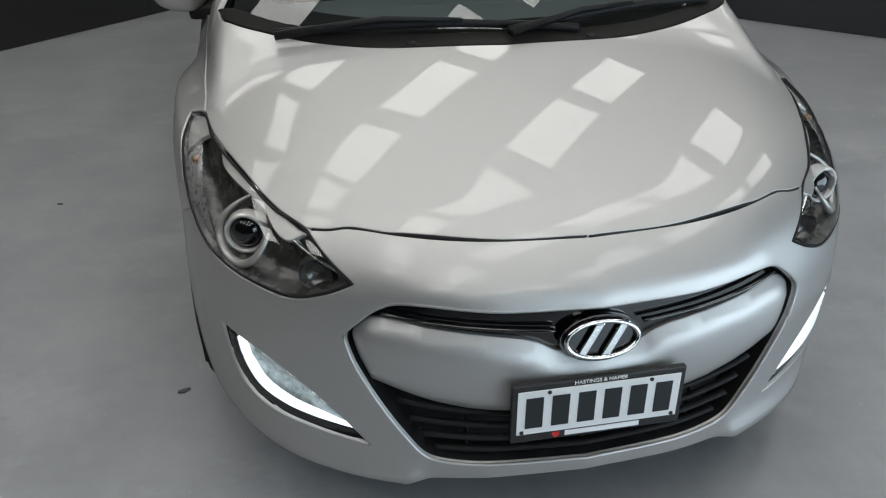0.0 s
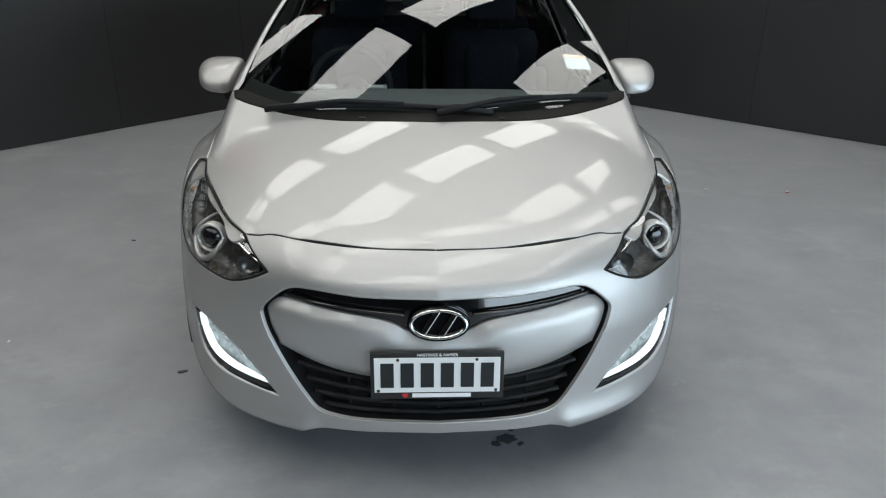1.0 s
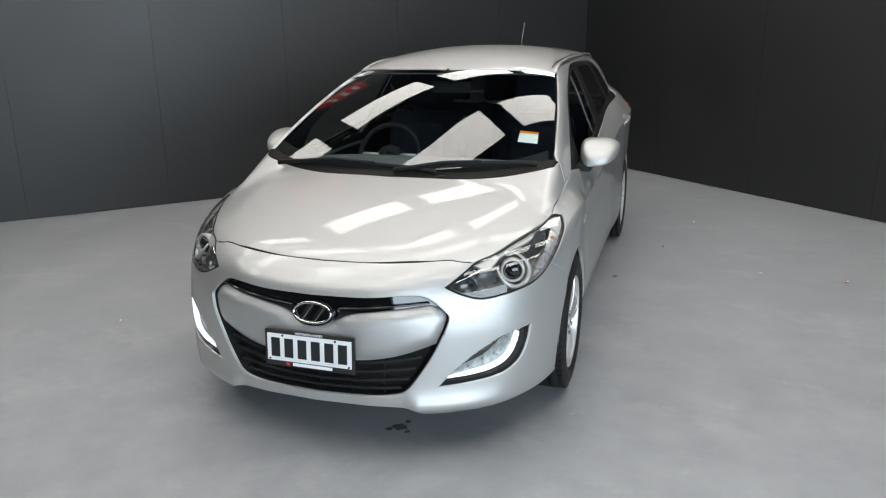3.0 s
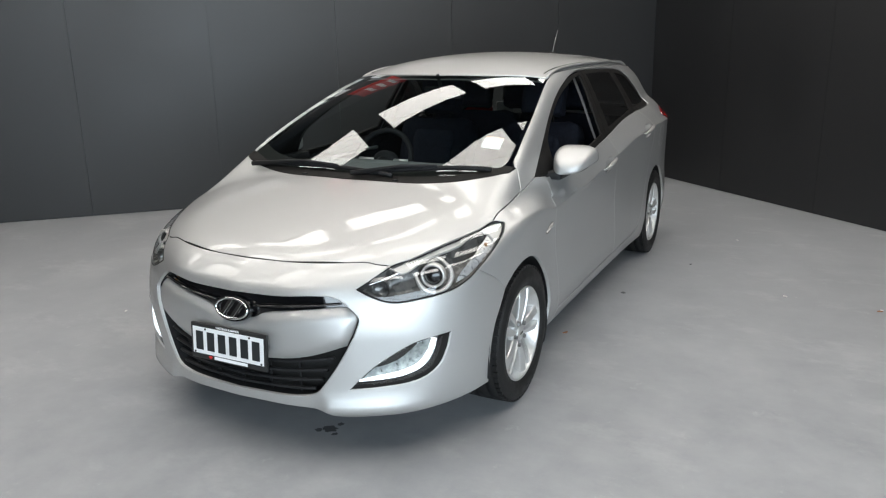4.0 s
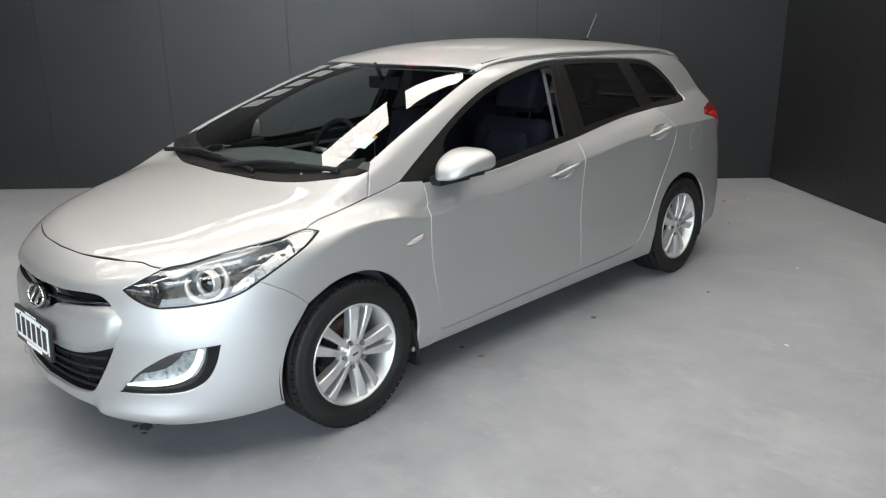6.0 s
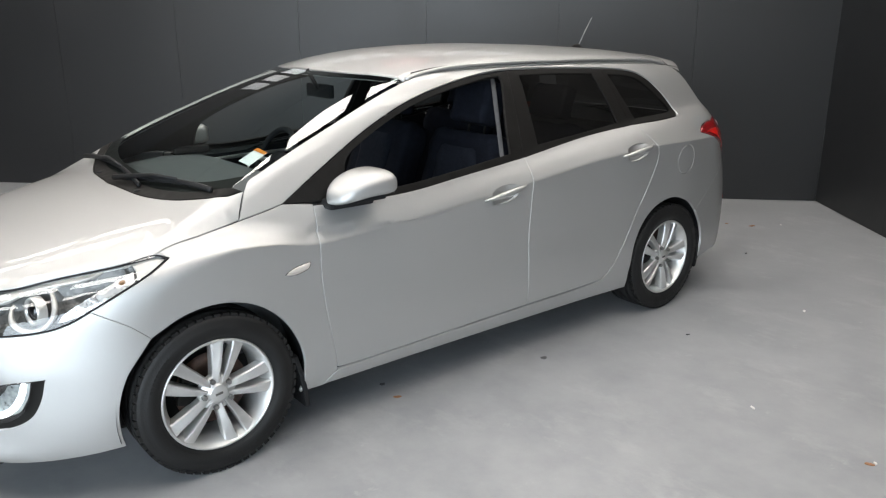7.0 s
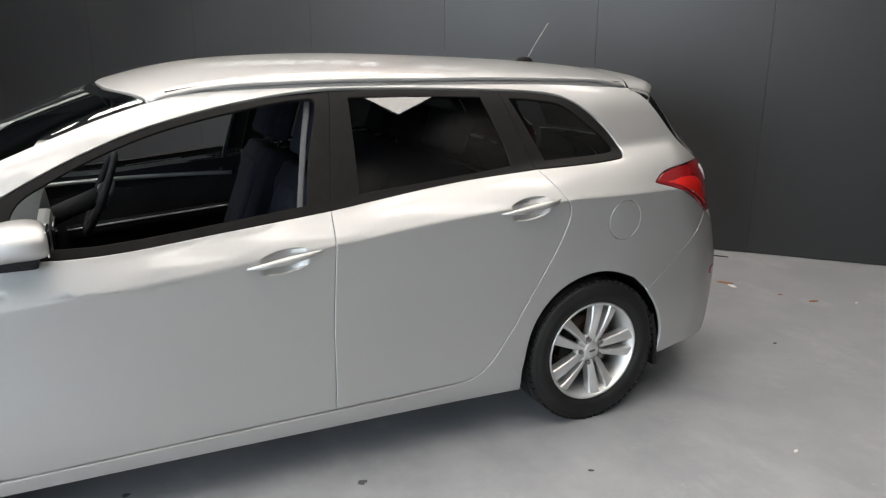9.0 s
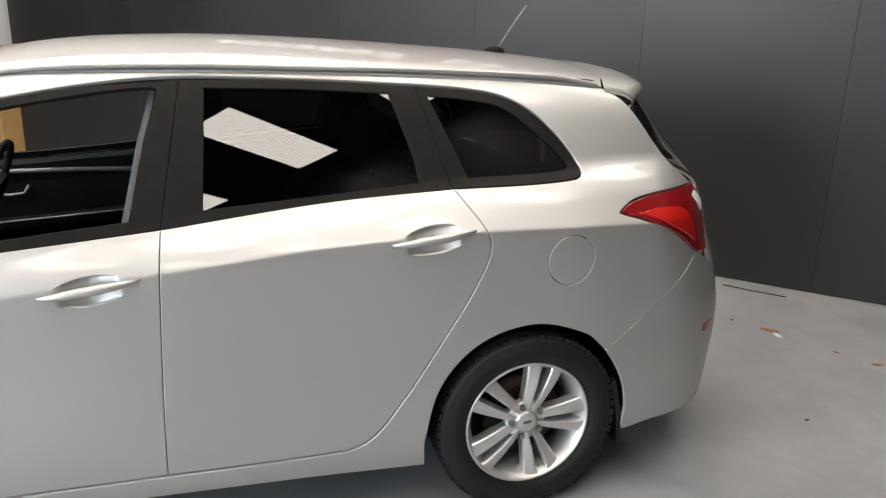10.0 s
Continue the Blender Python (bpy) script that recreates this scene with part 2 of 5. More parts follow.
# ---- car body field ----
def curve(*pts):
    """A smooth monotone curve through (x, y) pairs, run on in straight lines."""
    xs, ys = np.array(pts[0::2], float), np.array(pts[1::2], float)
    h, d = np.diff(xs), np.diff(ys) / np.diff(xs)
    s = np.empty(len(xs))
    s[1:-1] = np.where(d[1:] * d[:-1] > 0, 2 * d[1:] * d[:-1] / np.where(np.abs(d[1:] + d[:-1]) < 1e-9, 1e-9, d[1:] + d[:-1]), 0)
    s[0], s[-1] = d[0], d[-1]

    def at(x):
        x = np.asarray(x, float)
        k = np.clip(np.searchsorted(xs, x) - 1, 0, len(h) - 1)
        t = np.clip((x - xs[k]) / h[k], 0, 1)
        v = (1 + 2 * t) * (1 - t) ** 2 * ys[k] + t * (1 - t) ** 2 * h[k] * s[k] + t * t * (3 - 2 * t) * ys[k + 1] + t * t * (t - 1) * h[k] * s[k + 1]
        return v + np.minimum(x - xs[0], 0) * s[0] + np.maximum(x - xs[-1], 0) * s[-1]

    return at


def spline(*pts):
    """A natural cubic spline through (x, y) pairs, run on in straight lines."""
    xs, ys = np.array(pts[0::2], float), np.array(pts[1::2], float)
    h, n = np.diff(xs), len(xs)
    mat, rhs = np.eye(n), np.zeros(n)
    for i in range(1, n - 1):
        mat[i, i - 1:i + 2] = h[i - 1], 2 * (h[i - 1] + h[i]), h[i]
        rhs[i] = 6 * ((ys[i + 1] - ys[i]) / h[i] - (ys[i] - ys[i - 1]) / h[i - 1])
    m = np.linalg.solve(mat, rhs)

    def at(x):
        x = np.asarray(x, float)
        c = np.clip(x, xs[0], xs[-1])
        k = np.clip(np.searchsorted(xs, c) - 1, 0, n - 2)
        a, b = (xs[k + 1] - c), (c - xs[k])
        v = (m[k] * a**3 + m[k + 1] * b**3) / (6 * h[k]) + (ys[k] / h[k] - m[k] * h[k] / 6) * a + (ys[k + 1] / h[k] - m[k + 1] * h[k] / 6) * b
        s0, s1 = (ys[1] - ys[0]) / h[0] - m[1] * h[0] / 6, (ys[-1] - ys[-2]) / h[-1] + m[-2] * h[-1] / 6
        return v + np.minimum(x - xs[0], 0) * s0 + np.maximum(x - xs[-1], 0) * s1

    return at


def smax(a, b, k):
    h = np.maximum(k - np.abs(a - b), 0) / k
    return np.maximum(a, b) + h * h * k / 4


def soft(x, w):
    """A ramp that begins at 0 with a rounding of width w."""
    return w * np.logaddexp(0, np.asarray(x) / w)


WIDTH = curve(0.2, 0.812, 0.5, 0.868, 0.88, 0.888, 1.3, 0.870, 2.0, 0.866, 2.8, 0.872, 3.3, 0.888, 3.6, 0.888, 3.9, 0.868, 4.2, 0.825, 4.5, 0.76)
TUCK = curve(0.05, 0.11, 0.19, 0.035, 0.26, 0.012, 0.36, 0.0, 0.45, 0.003, 0.62, 0.014, 0.75, 0.011, 0.9, 0.004, 1.1, 0.0)
CREASE = curve(0.3, 0.70, 0.5, 0.75, 0.7, 0.798, 0.86, 0.828, 0.98, 0.834, 1.12, 0.822, 1.33, 0.787, 1.5, 0.795, 1.75, 0.815, 2.45, 0.88, 2.95, 0.935, 3.4, 0.96, 3.9, 0.957, 4.4, 0.94)
NOSE = curve(0.0, 0.0, 0.2, 0.014, 0.35, 0.045, 0.47, 0.09, 0.6, 0.165, 0.7, 0.245, 0.78, 0.335, 0.86, 0.47, 0.95, 0.70)
LEAN = curve(0.05, 0.12, 0.17, 0.035, 0.22, 0.004, 0.3, 0.0, 0.5, 0.0, 0.58, 0.012, 0.65, 0.034, 0.70, 0.062, 0.77, 0.125, 0.85, 0.25)
HOOD = spline(-0.1, 0.640, 0.0, 0.704, 0.1, 0.757, 0.2, 0.792, 0.4, 0.8515, 0.6, 0.903, 0.82, 0.950, 1.1, 0.990, 1.5, 0.975, 2.0, 1.0, 3.0, 1.115, 3.7, 1.165, 4.4, 1.17)
ROOF = spline(0.7, 0.853, 0.85, 0.934, 1.2, 1.114, 1.6, 1.304, 1.85, 1.396, 2.1, 1.45, 2.4, 1.473, 2.65, 1.478, 3.0, 1.47, 3.4, 1.452, 3.7, 1.432, 3.95, 1.405, 4.15, 1.37)
CROWN = curve(0.8, 0.11, 1.2, 0.24, 1.9, 0.84, 2.3, 1.0, 4.2, 1.0)
CABIN = curve(0.8, 0.72, 1.2, 0.765, 1.8, 0.782, 2.4, 0.784, 3.0, 0.786, 3.6, 0.772, 4.0, 0.735, 4.3, 0.685)
TAIL = curve(0.2, 4.43, 0.3, 4.46, 0.55, 4.48, 0.7, 4.455, 0.85, 4.40, 0.98, 4.355, 1.06, 4.30, 1.2, 4.17, 1.35, 4.06, 1.5, 3.95)
BELT = curve(1.0, 0.955, 1.21, 0.95, 1.73, 0.918, 2.45, 0.985, 3.12, 1.065, 3.65, 1.10, 4.2, 1.13)


BROW = curve(0.5, 0.0, 0.58, 0.006, 0.65, 0.020, 0.70, 0.036, 0.77, 0.062, 0.85, 0.10)


def brow(x, z):
    """How far the front leans back: over the grille a flat brow that breaks off in a crease."""
    k = np.clip((x - 0.28) / 0.22, 0, 1)
    k = k * k * (3 - 2 * k)
    mid = np.where(z > 0.52, BROW(z) + 0.58 * soft(z - 0.682 - 0.10 * x**2, 0.004), LEAN(z))
    return k * LEAN(z) + (1 - k) * mid


def chin(x, z):
    """The lower corners of the bumper stand forward of the grille's sill."""
    a, b = np.clip((x - 0.335) / 0.07, 0, 1), np.clip((x - 0.58) / 0.2, 0, 1)
    return 0.022 * a * a * (3 - 2 * a) * (1 - b * b * (3 - 2 * b)) * np.exp(-(((z - 0.212) / 0.048) ** 2))


def hood_ridge(y):
    return 0.48 + 0.27 * (y - 0.2)


def field(x, y, z):
    """Below 0 inside the car's skin, above 0 outside."""
    x = np.abs(x)
    shelf = 0.52 + 0.75 * np.exp(-(((y - 0.92) / 0.36) ** 2))
    aft = np.clip((y - 2.1) / 1.3, 0, 1)
    shelf = shelf + 0.38 * aft * aft * (3 - 2 * aft)
    side = x - (WIDTH(y) - TUCK(z) - shelf * soft(z - CREASE(y), 0.0018))
    front = NOSE(x) + brow(x, z) - chin(x, z) - y
    rear = y - (TAIL(z) - 0.12 * x**2 - 0.5 * x**4)
    hood = z - (HOOD(y) - 0.085 * x**2 - 0.03 * x**4 - 0.15 * soft(x - hood_ridge(y), 0.022))
    low = smax(smax(smax(side, front * 0.85, 0.14), hood, 0.07), rear, 0.10)
    wall = x - (CABIN(y) - (0.42 + 0.05 * aft) * (z - 1.0) - 0.16 * np.maximum(z - 1.0, 0) ** 2)
    top = (z - (ROOF(y) - CROWN(y) * (0.15 * x**2 + 0.16 * x**4))) * 0.9
    cabin = np.maximum(smax(smax(wall, top, 0.045 + 0.035 * np.clip((y - 1.75) / 0.5, 0, 1)), rear, 0.06), BELT(y) - 0.10 - z)
    return -smax(-low, -cabin, 0.02)


def cast(o, d, reach):
    """Where rays from outside first meet the skin."""
    o, d = np.asarray(o, float), np.asarray(d, float)
    steps = np.linspace(0, reach, 90)
    p = o[:, None] + d[:, None] * steps[None, :, None]
    inside = field(p[..., 0], p[..., 1], p[..., 2]) < 0
    k = np.maximum(np.argmax(inside, 1), 1)
    lo, hi = steps[k - 1], steps[k]
    for _ in range(26):
        mid = (lo + hi) / 2
        q = o + d * mid[:, None]
        s = field(q[:, 0], q[:, 1], q[:, 2]) < 0
        lo, hi = np.where(s, lo, mid), np.where(s, mid, hi)
    q = o + d * ((lo + hi) / 2)[:, None]
    return q


def normals_at(p, e=0.002):
    g = np.stack([field(*(p + e * np.eye(3)[i]).T) - field(*(p - e * np.eye(3)[i]).T) for i in range(3)], 1)
    return g / np.linalg.norm(g, axis=1)[:, None]


def lift_side(q):
    """(y, z) from the left side."""
    q = np.asarray(q, float)
    n = len(q)
    return cast(np.stack([np.full(n, 1.3), q[:, 0], q[:, 1]], 1), np.tile([-1.0, 0, 0], (n, 1)), 1.3)


def lift_front(q):
    """(x, z) from ahead."""
    q = np.asarray(q, float)
    n = len(q)
    return cast(np.stack([q[:, 0], np.full(n, -0.4), q[:, 1]], 1), np.tile([0, 1.0, 0], (n, 1)), 1.9)


def lift_rear(q):
    q = np.asarray(q, float)
    n = len(q)
    return cast(np.stack([q[:, 0], np.full(n, 4.9), q[:, 1]], 1), np.tile([0, -1.0, 0], (n, 1)), 1.5)


def lift_top(q):
    """(x, y) from above."""
    q = np.asarray(q, float)
    n = len(q)
    return cast(np.stack([q[:, 0], q[:, 1], np.full(n, 1.8)], 1), np.tile([0, 0, -1.0], (n, 1)), 1.7)


# A line round the car at bumper height, from the middle of the front to the middle of the rear: the band is unrolled along it.
ang = np.linspace(0, np.pi / 2, 160)
o1 = np.stack([1.6 * np.sin(ang), 0.9 - 1.6 * np.cos(ang), np.full(160, 0.5)], 1)
d1 = np.stack([-np.sin(ang), np.cos(ang), 0 * ang], 1)
ys = np.linspace(0.92, 3.4, 120)
o2 = np.stack([np.full(120, 1.6), ys, np.full(120, 0.5)], 1)
d2 = np.tile([-1.0, 0, 0], (120, 1))
o3 = np.stack([1.6 * np.cos(ang), 3.42 + 1.6 * np.sin(ang), np.full(160, 0.5)], 1)
d3 = np.stack([-np.cos(ang), -np.sin(ang), 0 * ang], 1)
BASE = cast(np.concatenate([o1, o2, o3]), np.concatenate([d1, d2, d3]), 1.58)[:, :2]
BASE_U = np.concatenate([[0], np.cumsum(np.linalg.norm(np.diff(BASE, axis=0), axis=1))])
tang = np.gradient(BASE, axis=0)
tang /= np.linalg.norm(tang, axis=1)[:, None]
BASE_N = np.stack([tang[:, 1], -tang[:, 0]], 1)
for _ in range(6):
    BASE_N[1:-1] = (BASE_N[:-2] + BASE_N[1:-1] + BASE_N[2:]) / 3
BASE_N[0], BASE_N[-1] = (0, -1), (0, 1)
BASE_N /= np.linalg.norm(BASE_N, axis=1)[:, None]


def lift_band(q):
    """(u, z): u runs round the car, minus on its right side."""
    q = np.asarray(q, float)
    s, u = np.sign(q[:, 0]) + (q[:, 0] == 0), np.abs(q[:, 0])
    bx, by = np.interp(u, BASE_U, BASE[:, 0]), np.interp(u, BASE_U, BASE[:, 1])
    nx, ny = np.interp(u, BASE_U, BASE_N[:, 0]), np.interp(u, BASE_U, BASE_N[:, 1])
    k = np.hypot(nx, ny)
    nx, ny = nx / k, ny / k
    o = np.stack([bx + 0.3 * nx, by + 0.3 * ny, q[:, 1]], 1)
    p = cast(o, np.stack([-nx, -ny, 0 * nx], 1), 0.9)
    p[:, 0] *= s
    return p


def to_band(p):
    """Places on the skin as (u, z)."""
    d = (p[:, None, 0] - BASE[None, :, 0]) * tang[None, :, 0] + (p[:, None, 1] - BASE[None, :, 1]) * tang[None, :, 1]
    far = np.hypot(p[:, None, 0] - BASE[None, :, 0], p[:, None, 1] - BASE[None, :, 1])
    k = np.argmin(far, 1)
    u = BASE_U[k] + d[np.arange(len(p)), k]
    return np.stack([u, p[:, 2]], 1)


def run(pts, step=0.012, closed=True):
    """A smooth line through points; a third value of 1 marks a sharp corner."""
    p = np.array([q[:2] for q in pts], float)
    sharp = [len(q) > 2 for q in pts]
    n, out = len(p), []
    for i in range(n if closed else n - 1):
        a, b = p[i], p[(i + 1) % n]
        before = a + (a - b) * 0.0 if sharp[i] or (not closed and i == 0) else p[i - 1]
        after = b if sharp[(i + 1) % n] or (not closed and i == n - 2) else p[(i + 2) % n]
        ta = (b - a) if before is a or np.allclose(before, a) else (b - before) / 2
        tb = (b - a) if after is b else (after - a) / 2
        length = np.linalg.norm(b - a)
        ta = ta / max(np.linalg.norm(ta), 1e-9) * length
        tb = tb / max(np.linalg.norm(tb), 1e-9) * length
        for t in np.arange(max(1, round(length / step))) / max(1, round(length / step)):
            out.append((1 + 2 * t) * (1 - t) ** 2 * a + t * (1 - t) ** 2 * ta + t * t * (3 - 2 * t) * b + t * t * (t - 1) * tb)
    if not closed:
        out.append(p[-1])
    return np.array(out)


def inside_poly(q, poly):
    x, y = q[:, 0][:, None], q[:, 1][:, None]
    a, b = poly, np.roll(poly, -1, 0)
    hit = ((a[:, 1] > y) != (b[:, 1] > y)) & (x < (b[:, 0] - a[:, 0]) * (y - a[:, 1]) / (b[:, 1] - a[:, 1] + 1e-12) + a[:, 0])
    return hit.sum(1) % 2 == 1


def area2(poly):
    return np.sum(poly[:, 0] * np.roll(poly[:, 1], -1) - np.roll(poly[:, 0], -1) * poly[:, 1])


def inset(poly, by):
    """The outline moved inwards by a hair, for the joint between panels."""
    a, b, c = np.roll(poly, 1, 0), poly, np.roll(poly, -1, 0)
    t = (c - a) / np.maximum(np.linalg.norm(c - a, axis=1)[:, None], 1e-9)
    n = np.stack([-t[:, 1], t[:, 0]], 1) * (1 if area2(poly) > 0 else -1)
    return b + n * by


def panel(name, outline, lift, mat, parent=None, label="", holes=(), gap=0.005, step=0.024, lip=0.014, off=0.0, mirror=False, creased=False, lean_of=None):
    """A panel of the skin: its outline and holes in a flat view, lifted onto the field, with edges turned in."""
    rim = inset(np.asarray(outline), gap)
    loops = [rim] + [np.asarray(h) for h in holes]
    lo, hi = rim.min(0), rim.max(0)
    gx, gy = np.meshgrid(np.arange(lo[0] + step / 2, hi[0], step), np.arange(lo[1] + step / 2, hi[1], step))
    gx[1::2] += step / 2
    q = np.stack([gx.ravel(), gy.ravel()], 1)
    ok = inside_poly(q, rim)
    for h in loops[1:]:
        ok &= ~inside_poly(q, h)
    q = q[ok]
    edge = np.concatenate(loops)
    if len(q):
        far = np.min(np.hypot(q[:, None, 0] - edge[None, :, 0], q[:, None, 1] - edge[None, :, 1]), 1)
        q = q[far > step * 0.45]
    if creased:
        # Rows of points along the crease, so that its line stays sharp.
        ys = np.arange(0.5, 4.3, 0.016)
        rows = []
        for d in (-0.011, -0.0035, 0.0, 0.0035, 0.011):
            r = np.stack([ys, CREASE(ys) + d], 1)
            rows.append(r if lift is lift_side else to_band(lift_side(r)))
        mid = rows[2]
        if len(q):
            q = q[np.min(np.hypot(q[:, None, 0] - mid[None, :, 0], q[:, None, 1] - mid[None, :, 1]), 1) > 0.02]
        r = np.concatenate(rows)
        ok = inside_poly(r, rim)
        for h in loops[1:]:
            ok &= ~inside_poly(r, h)
        r = r[ok]
        if len(r):
            r = r[np.min(np.hypot(r[:, None, 0] - edge[None, :, 0], r[:, None, 1] - edge[None, :, 1]), 1) > 0.005]
        q = np.concatenate([q, r])
    pts = np.concatenate([edge, q])
    edges, at = [], 0
    for lp in loops:
        edges += [(at + i, at + (i + 1) % len(lp)) for i in range(len(lp))]
        at += len(lp)
    v2, _, tris, *_ = delaunay_2d_cdt([Vector(p) for p in pts], edges, [], 0, 1e-7)
    v2 = np.array([tuple(v) for v in v2])
    tris = np.array([t for t in tris if len(t) == 3])
    mid = v2[tris].mean(1)
    ok = inside_poly(mid, rim)
    for h in loops[1:]:
        ok &= ~inside_poly(mid, h)
    tris = tris[ok]
    p = lift(v2)
    nrm = (lean_of or normals_at)(p)
    shaped = callable(off)
    p = p + nrm * (off(v2, edge)[:, None] if shaped else off)
    a, b, c = p[tris[:, 0]], p[tris[:, 1]], p[tris[:, 2]]
    flip = (np.cross(b - a, c - a) * nrm[tris[:, 0]]).sum(1) < 0
    tris[flip] = tris[flip][:, ::-1]
    verts, norms, faces = list(p), list(nrm), [tuple(t) for t in tris]
    if lip:
        # Outward direction along the skin at each rim point, for a small rounding before the edge turns in.
        away = np.zeros_like(p)
        centre = {}
        for t in tris:
            for a, b in ((t[0], t[1]), (t[1], t[2]), (t[2], t[0])):
                centre[(a, b)] = t
        border = [(a, b) for a, b in centre if (b, a) not in centre]
        for a, b in border:
            d = np.cross(p[b] - p[a], nrm[a])
            away[a] += d
            away[b] += d
        ids = sorted({i for e in border for i in e})
        away[ids] /= np.maximum(np.linalg.norm(away[ids], axis=1)[:, None], 1e-9)
        rings = [(0.0016, 0.0006, 0.6), (0.0026, 0.0028, 1.6), (0.0027, lip, 4.0)]
        place = [{} for _ in rings]
        for k, (o, d, lean) in enumerate(rings):
            for i in ids:
                place[k][i] = len(verts)
                verts.append(p[i] + away[i] * o - nrm[i] * d)
                m = nrm[i] + away[i] * lean
                norms.append(m / np.linalg.norm(m))
        for a, b in border:
            faces.append((b, a, place[0][a], place[0][b]))
            for k in range(2):
                faces.append((place[k][b], place[k][a], place[k + 1][a], place[k + 1][b]))
    verts, norms = np.array(verts), np.array(norms)
    made = [mesh_object(name, verts, faces, mat, parent, label, True, None if shaped else norms)]
    if mirror:
        other = parent if not isinstance(mirror, bpy.types.Object) else mirror
        made.append(mesh_object(name, verts * [-1, 1, 1], [f[::-1] for f in faces], mat, other, label, True, None if shaped else norms * [-1, 1, 1]))
    return made


def tube(name, p, radius, mat, parent=None, label="", closed=False, sides=8, mirror=False, flat=1.0):
    """A round bar along a line of places."""
    p = np.asarray(p, float)
    n = len(p)
    t = np.roll(p, -1, 0) - np.roll(p, 1, 0) if closed else np.gradient(p, axis=0)
    t /= np.maximum(np.linalg.norm(t, axis=1)[:, None], 1e-9)
    ref = np.tile([0.0, 0, 1.0], (n, 1))
    ref[np.abs(t[:, 2]) > 0.9] = (1.0, 0, 0)
    s = np.cross(t, ref)
    s /= np.linalg.norm(s, axis=1)[:, None]
    r = np.cross(s, t)
    a = np.arange(sides) * 2 * np.pi / sides
    rad = np.broadcast_to(radius, (n,))
    v = (p[:, None] + rad[:, None, None] * (np.cos(a)[None, :, None] * s[:, None] + flat * np.sin(a)[None, :, None] * r[:, None])).reshape(-1, 3)
    f = [(i * sides + j, i * sides + (j + 1) % sides, (i + 1) % n * sides + (j + 1) % sides, (i + 1) % n * sides + j) for i in range(n if closed else n - 1) for j in range(sides)]
    if not closed:
        f += [tuple(range(sides))[::-1], tuple((n - 1) * sides + j for j in range(sides))]
    f = outward(v, f)
    made = [mesh_object(name, v, f, mat, parent, label, True)]
    if mirror:
        made.append(mesh_object(name, v * [-1, 1, 1], [k[::-1] for k in f], mat, parent, label, True))
    return made


car = new("estate_car")
tagged(car, "silver metallic estate car with alloy wheels parked in a dark studio", "car")


def arc(cy, cz, r, a0, a1, n=24):
    a = np.radians(np.linspace(a0, a1, n))
    return np.stack([cy + r * np.cos(a), cz + r * np.sin(a)], 1)


def at_front(x, z, *c):
    return (*lift_front([(x, z)])[0], *c)


def at_side(y, z, *c):
    return (*lift_side([(y, z)])[0], *c)


def at_top(x, y, *c):
    return (*lift_top([(x, y)])[0], *c)


def band_line(pts, closed=True, step=0.012):
    """Places on the skin, with corners marked, as a smooth line on the unrolled band."""
    q = to_band(np.array([p[:3] for p in pts]))
    return run([(*q[i], *pts[i][3:]) for i in range(len(pts))], step, closed)


def top_line(pts, closed=True, step=0.012):
    return run([(p[0], p[1], *p[3:]) for p in pts], step, closed)


def side_line(pts, closed=True, step=0.012):
    return run([(p[1], p[2], *p[3:]) for p in pts], step, closed)


def both(half):
    """An outline closed over the middle, from its left half, which runs from the top middle to the bottom middle."""
    half = np.array(half)
    half[0, 0] = half[-1, 0] = 0.0
    return np.concatenate([half, half[1:-1][::-1] * [-1, 1]])


def arch_pts(cy, a0, a1, n, side=True, r=None):
    return [(*lift_side([(cy + (r or ARCH) * math.cos(radians(a)), HUBZ + (r or ARCH) * math.sin(radians(a)))])[0],) for a in np.linspace(a0, a1, n)]


AXF, AXR, HUBZ, ARCH = 0.88, 3.53, 0.306, 0.345

# Headlamp outline: inner tip, lower edge, rear point, upper edge.
HL_LOW = [at_front(0.483, 0.683, 1), at_front(0.545, 0.652), at_front(0.61, 0.631), at_front(0.68, 0.635), at_side(0.37, 0.650), at_side(0.44, 0.672), at_side(0.50, 0.702)]
HL_REAR = [at_side(0.60, 0.752), at_side(0.69, 0.795), at_side(0.768, 0.834, 1)]
HL_UP = [at_side(0.735, 0.844), at_top(0.758, 0.63), at_top(0.682, 0.45), at_top(0.625, 0.34), at_front(0.566, 0.752)]
HOOD_FRONT = [at_front(0.0, 0.757), at_front(0.2, 0.759), at_front(0.40, 0.764), at_front(0.48, 0.764), at_front(0.52, 0.757), at_front(0.566, 0.752, 1)]
HOOD_SIDE = [at_side(0.735, 0.844, 1), at_side(0.787, 0.862), at_side(0.884, 0.880), at_side(0.96, 0.894), at_side(1.034, 0.908, 1)]
HOOD_REAR = [at_top(0.748, 1.078, 1), at_top(0.728, 1.008), at_top(0.62, 0.945), at_top(0.48, 0.893), at_top(0.3, 0.845), at_top(0.0, 0.818)]

# Openings of the front, (x, z).
GRILLE = [(0.0, 0.655), (0.20, 0.657), (0.36, 0.665), (0.43, 0.653), (0.505, 0.59), (0.512, 0.565), (0.462, 0.44), (0.385, 0.315), (0.345, 0.275), (0.29, 0.262), (0.2, 0.257), (0.0, 0.255)]
FOG = [at_front(0.466, 0.297, 1), at_front(0.545, 0.383), at_front(0.625, 0.445), at_front(0.69, 0.481), at_front(0.777, 0.497, 1), at_front(0.766, 0.42), at_front(0.742, 0.357), at_front(0.69, 0.319), at_front(0.595, 0.305)]
grille_half = band_line([at_front(*p) for p in GRILLE], False)
grille = both(grille_half)
fog = band_line(FOG)

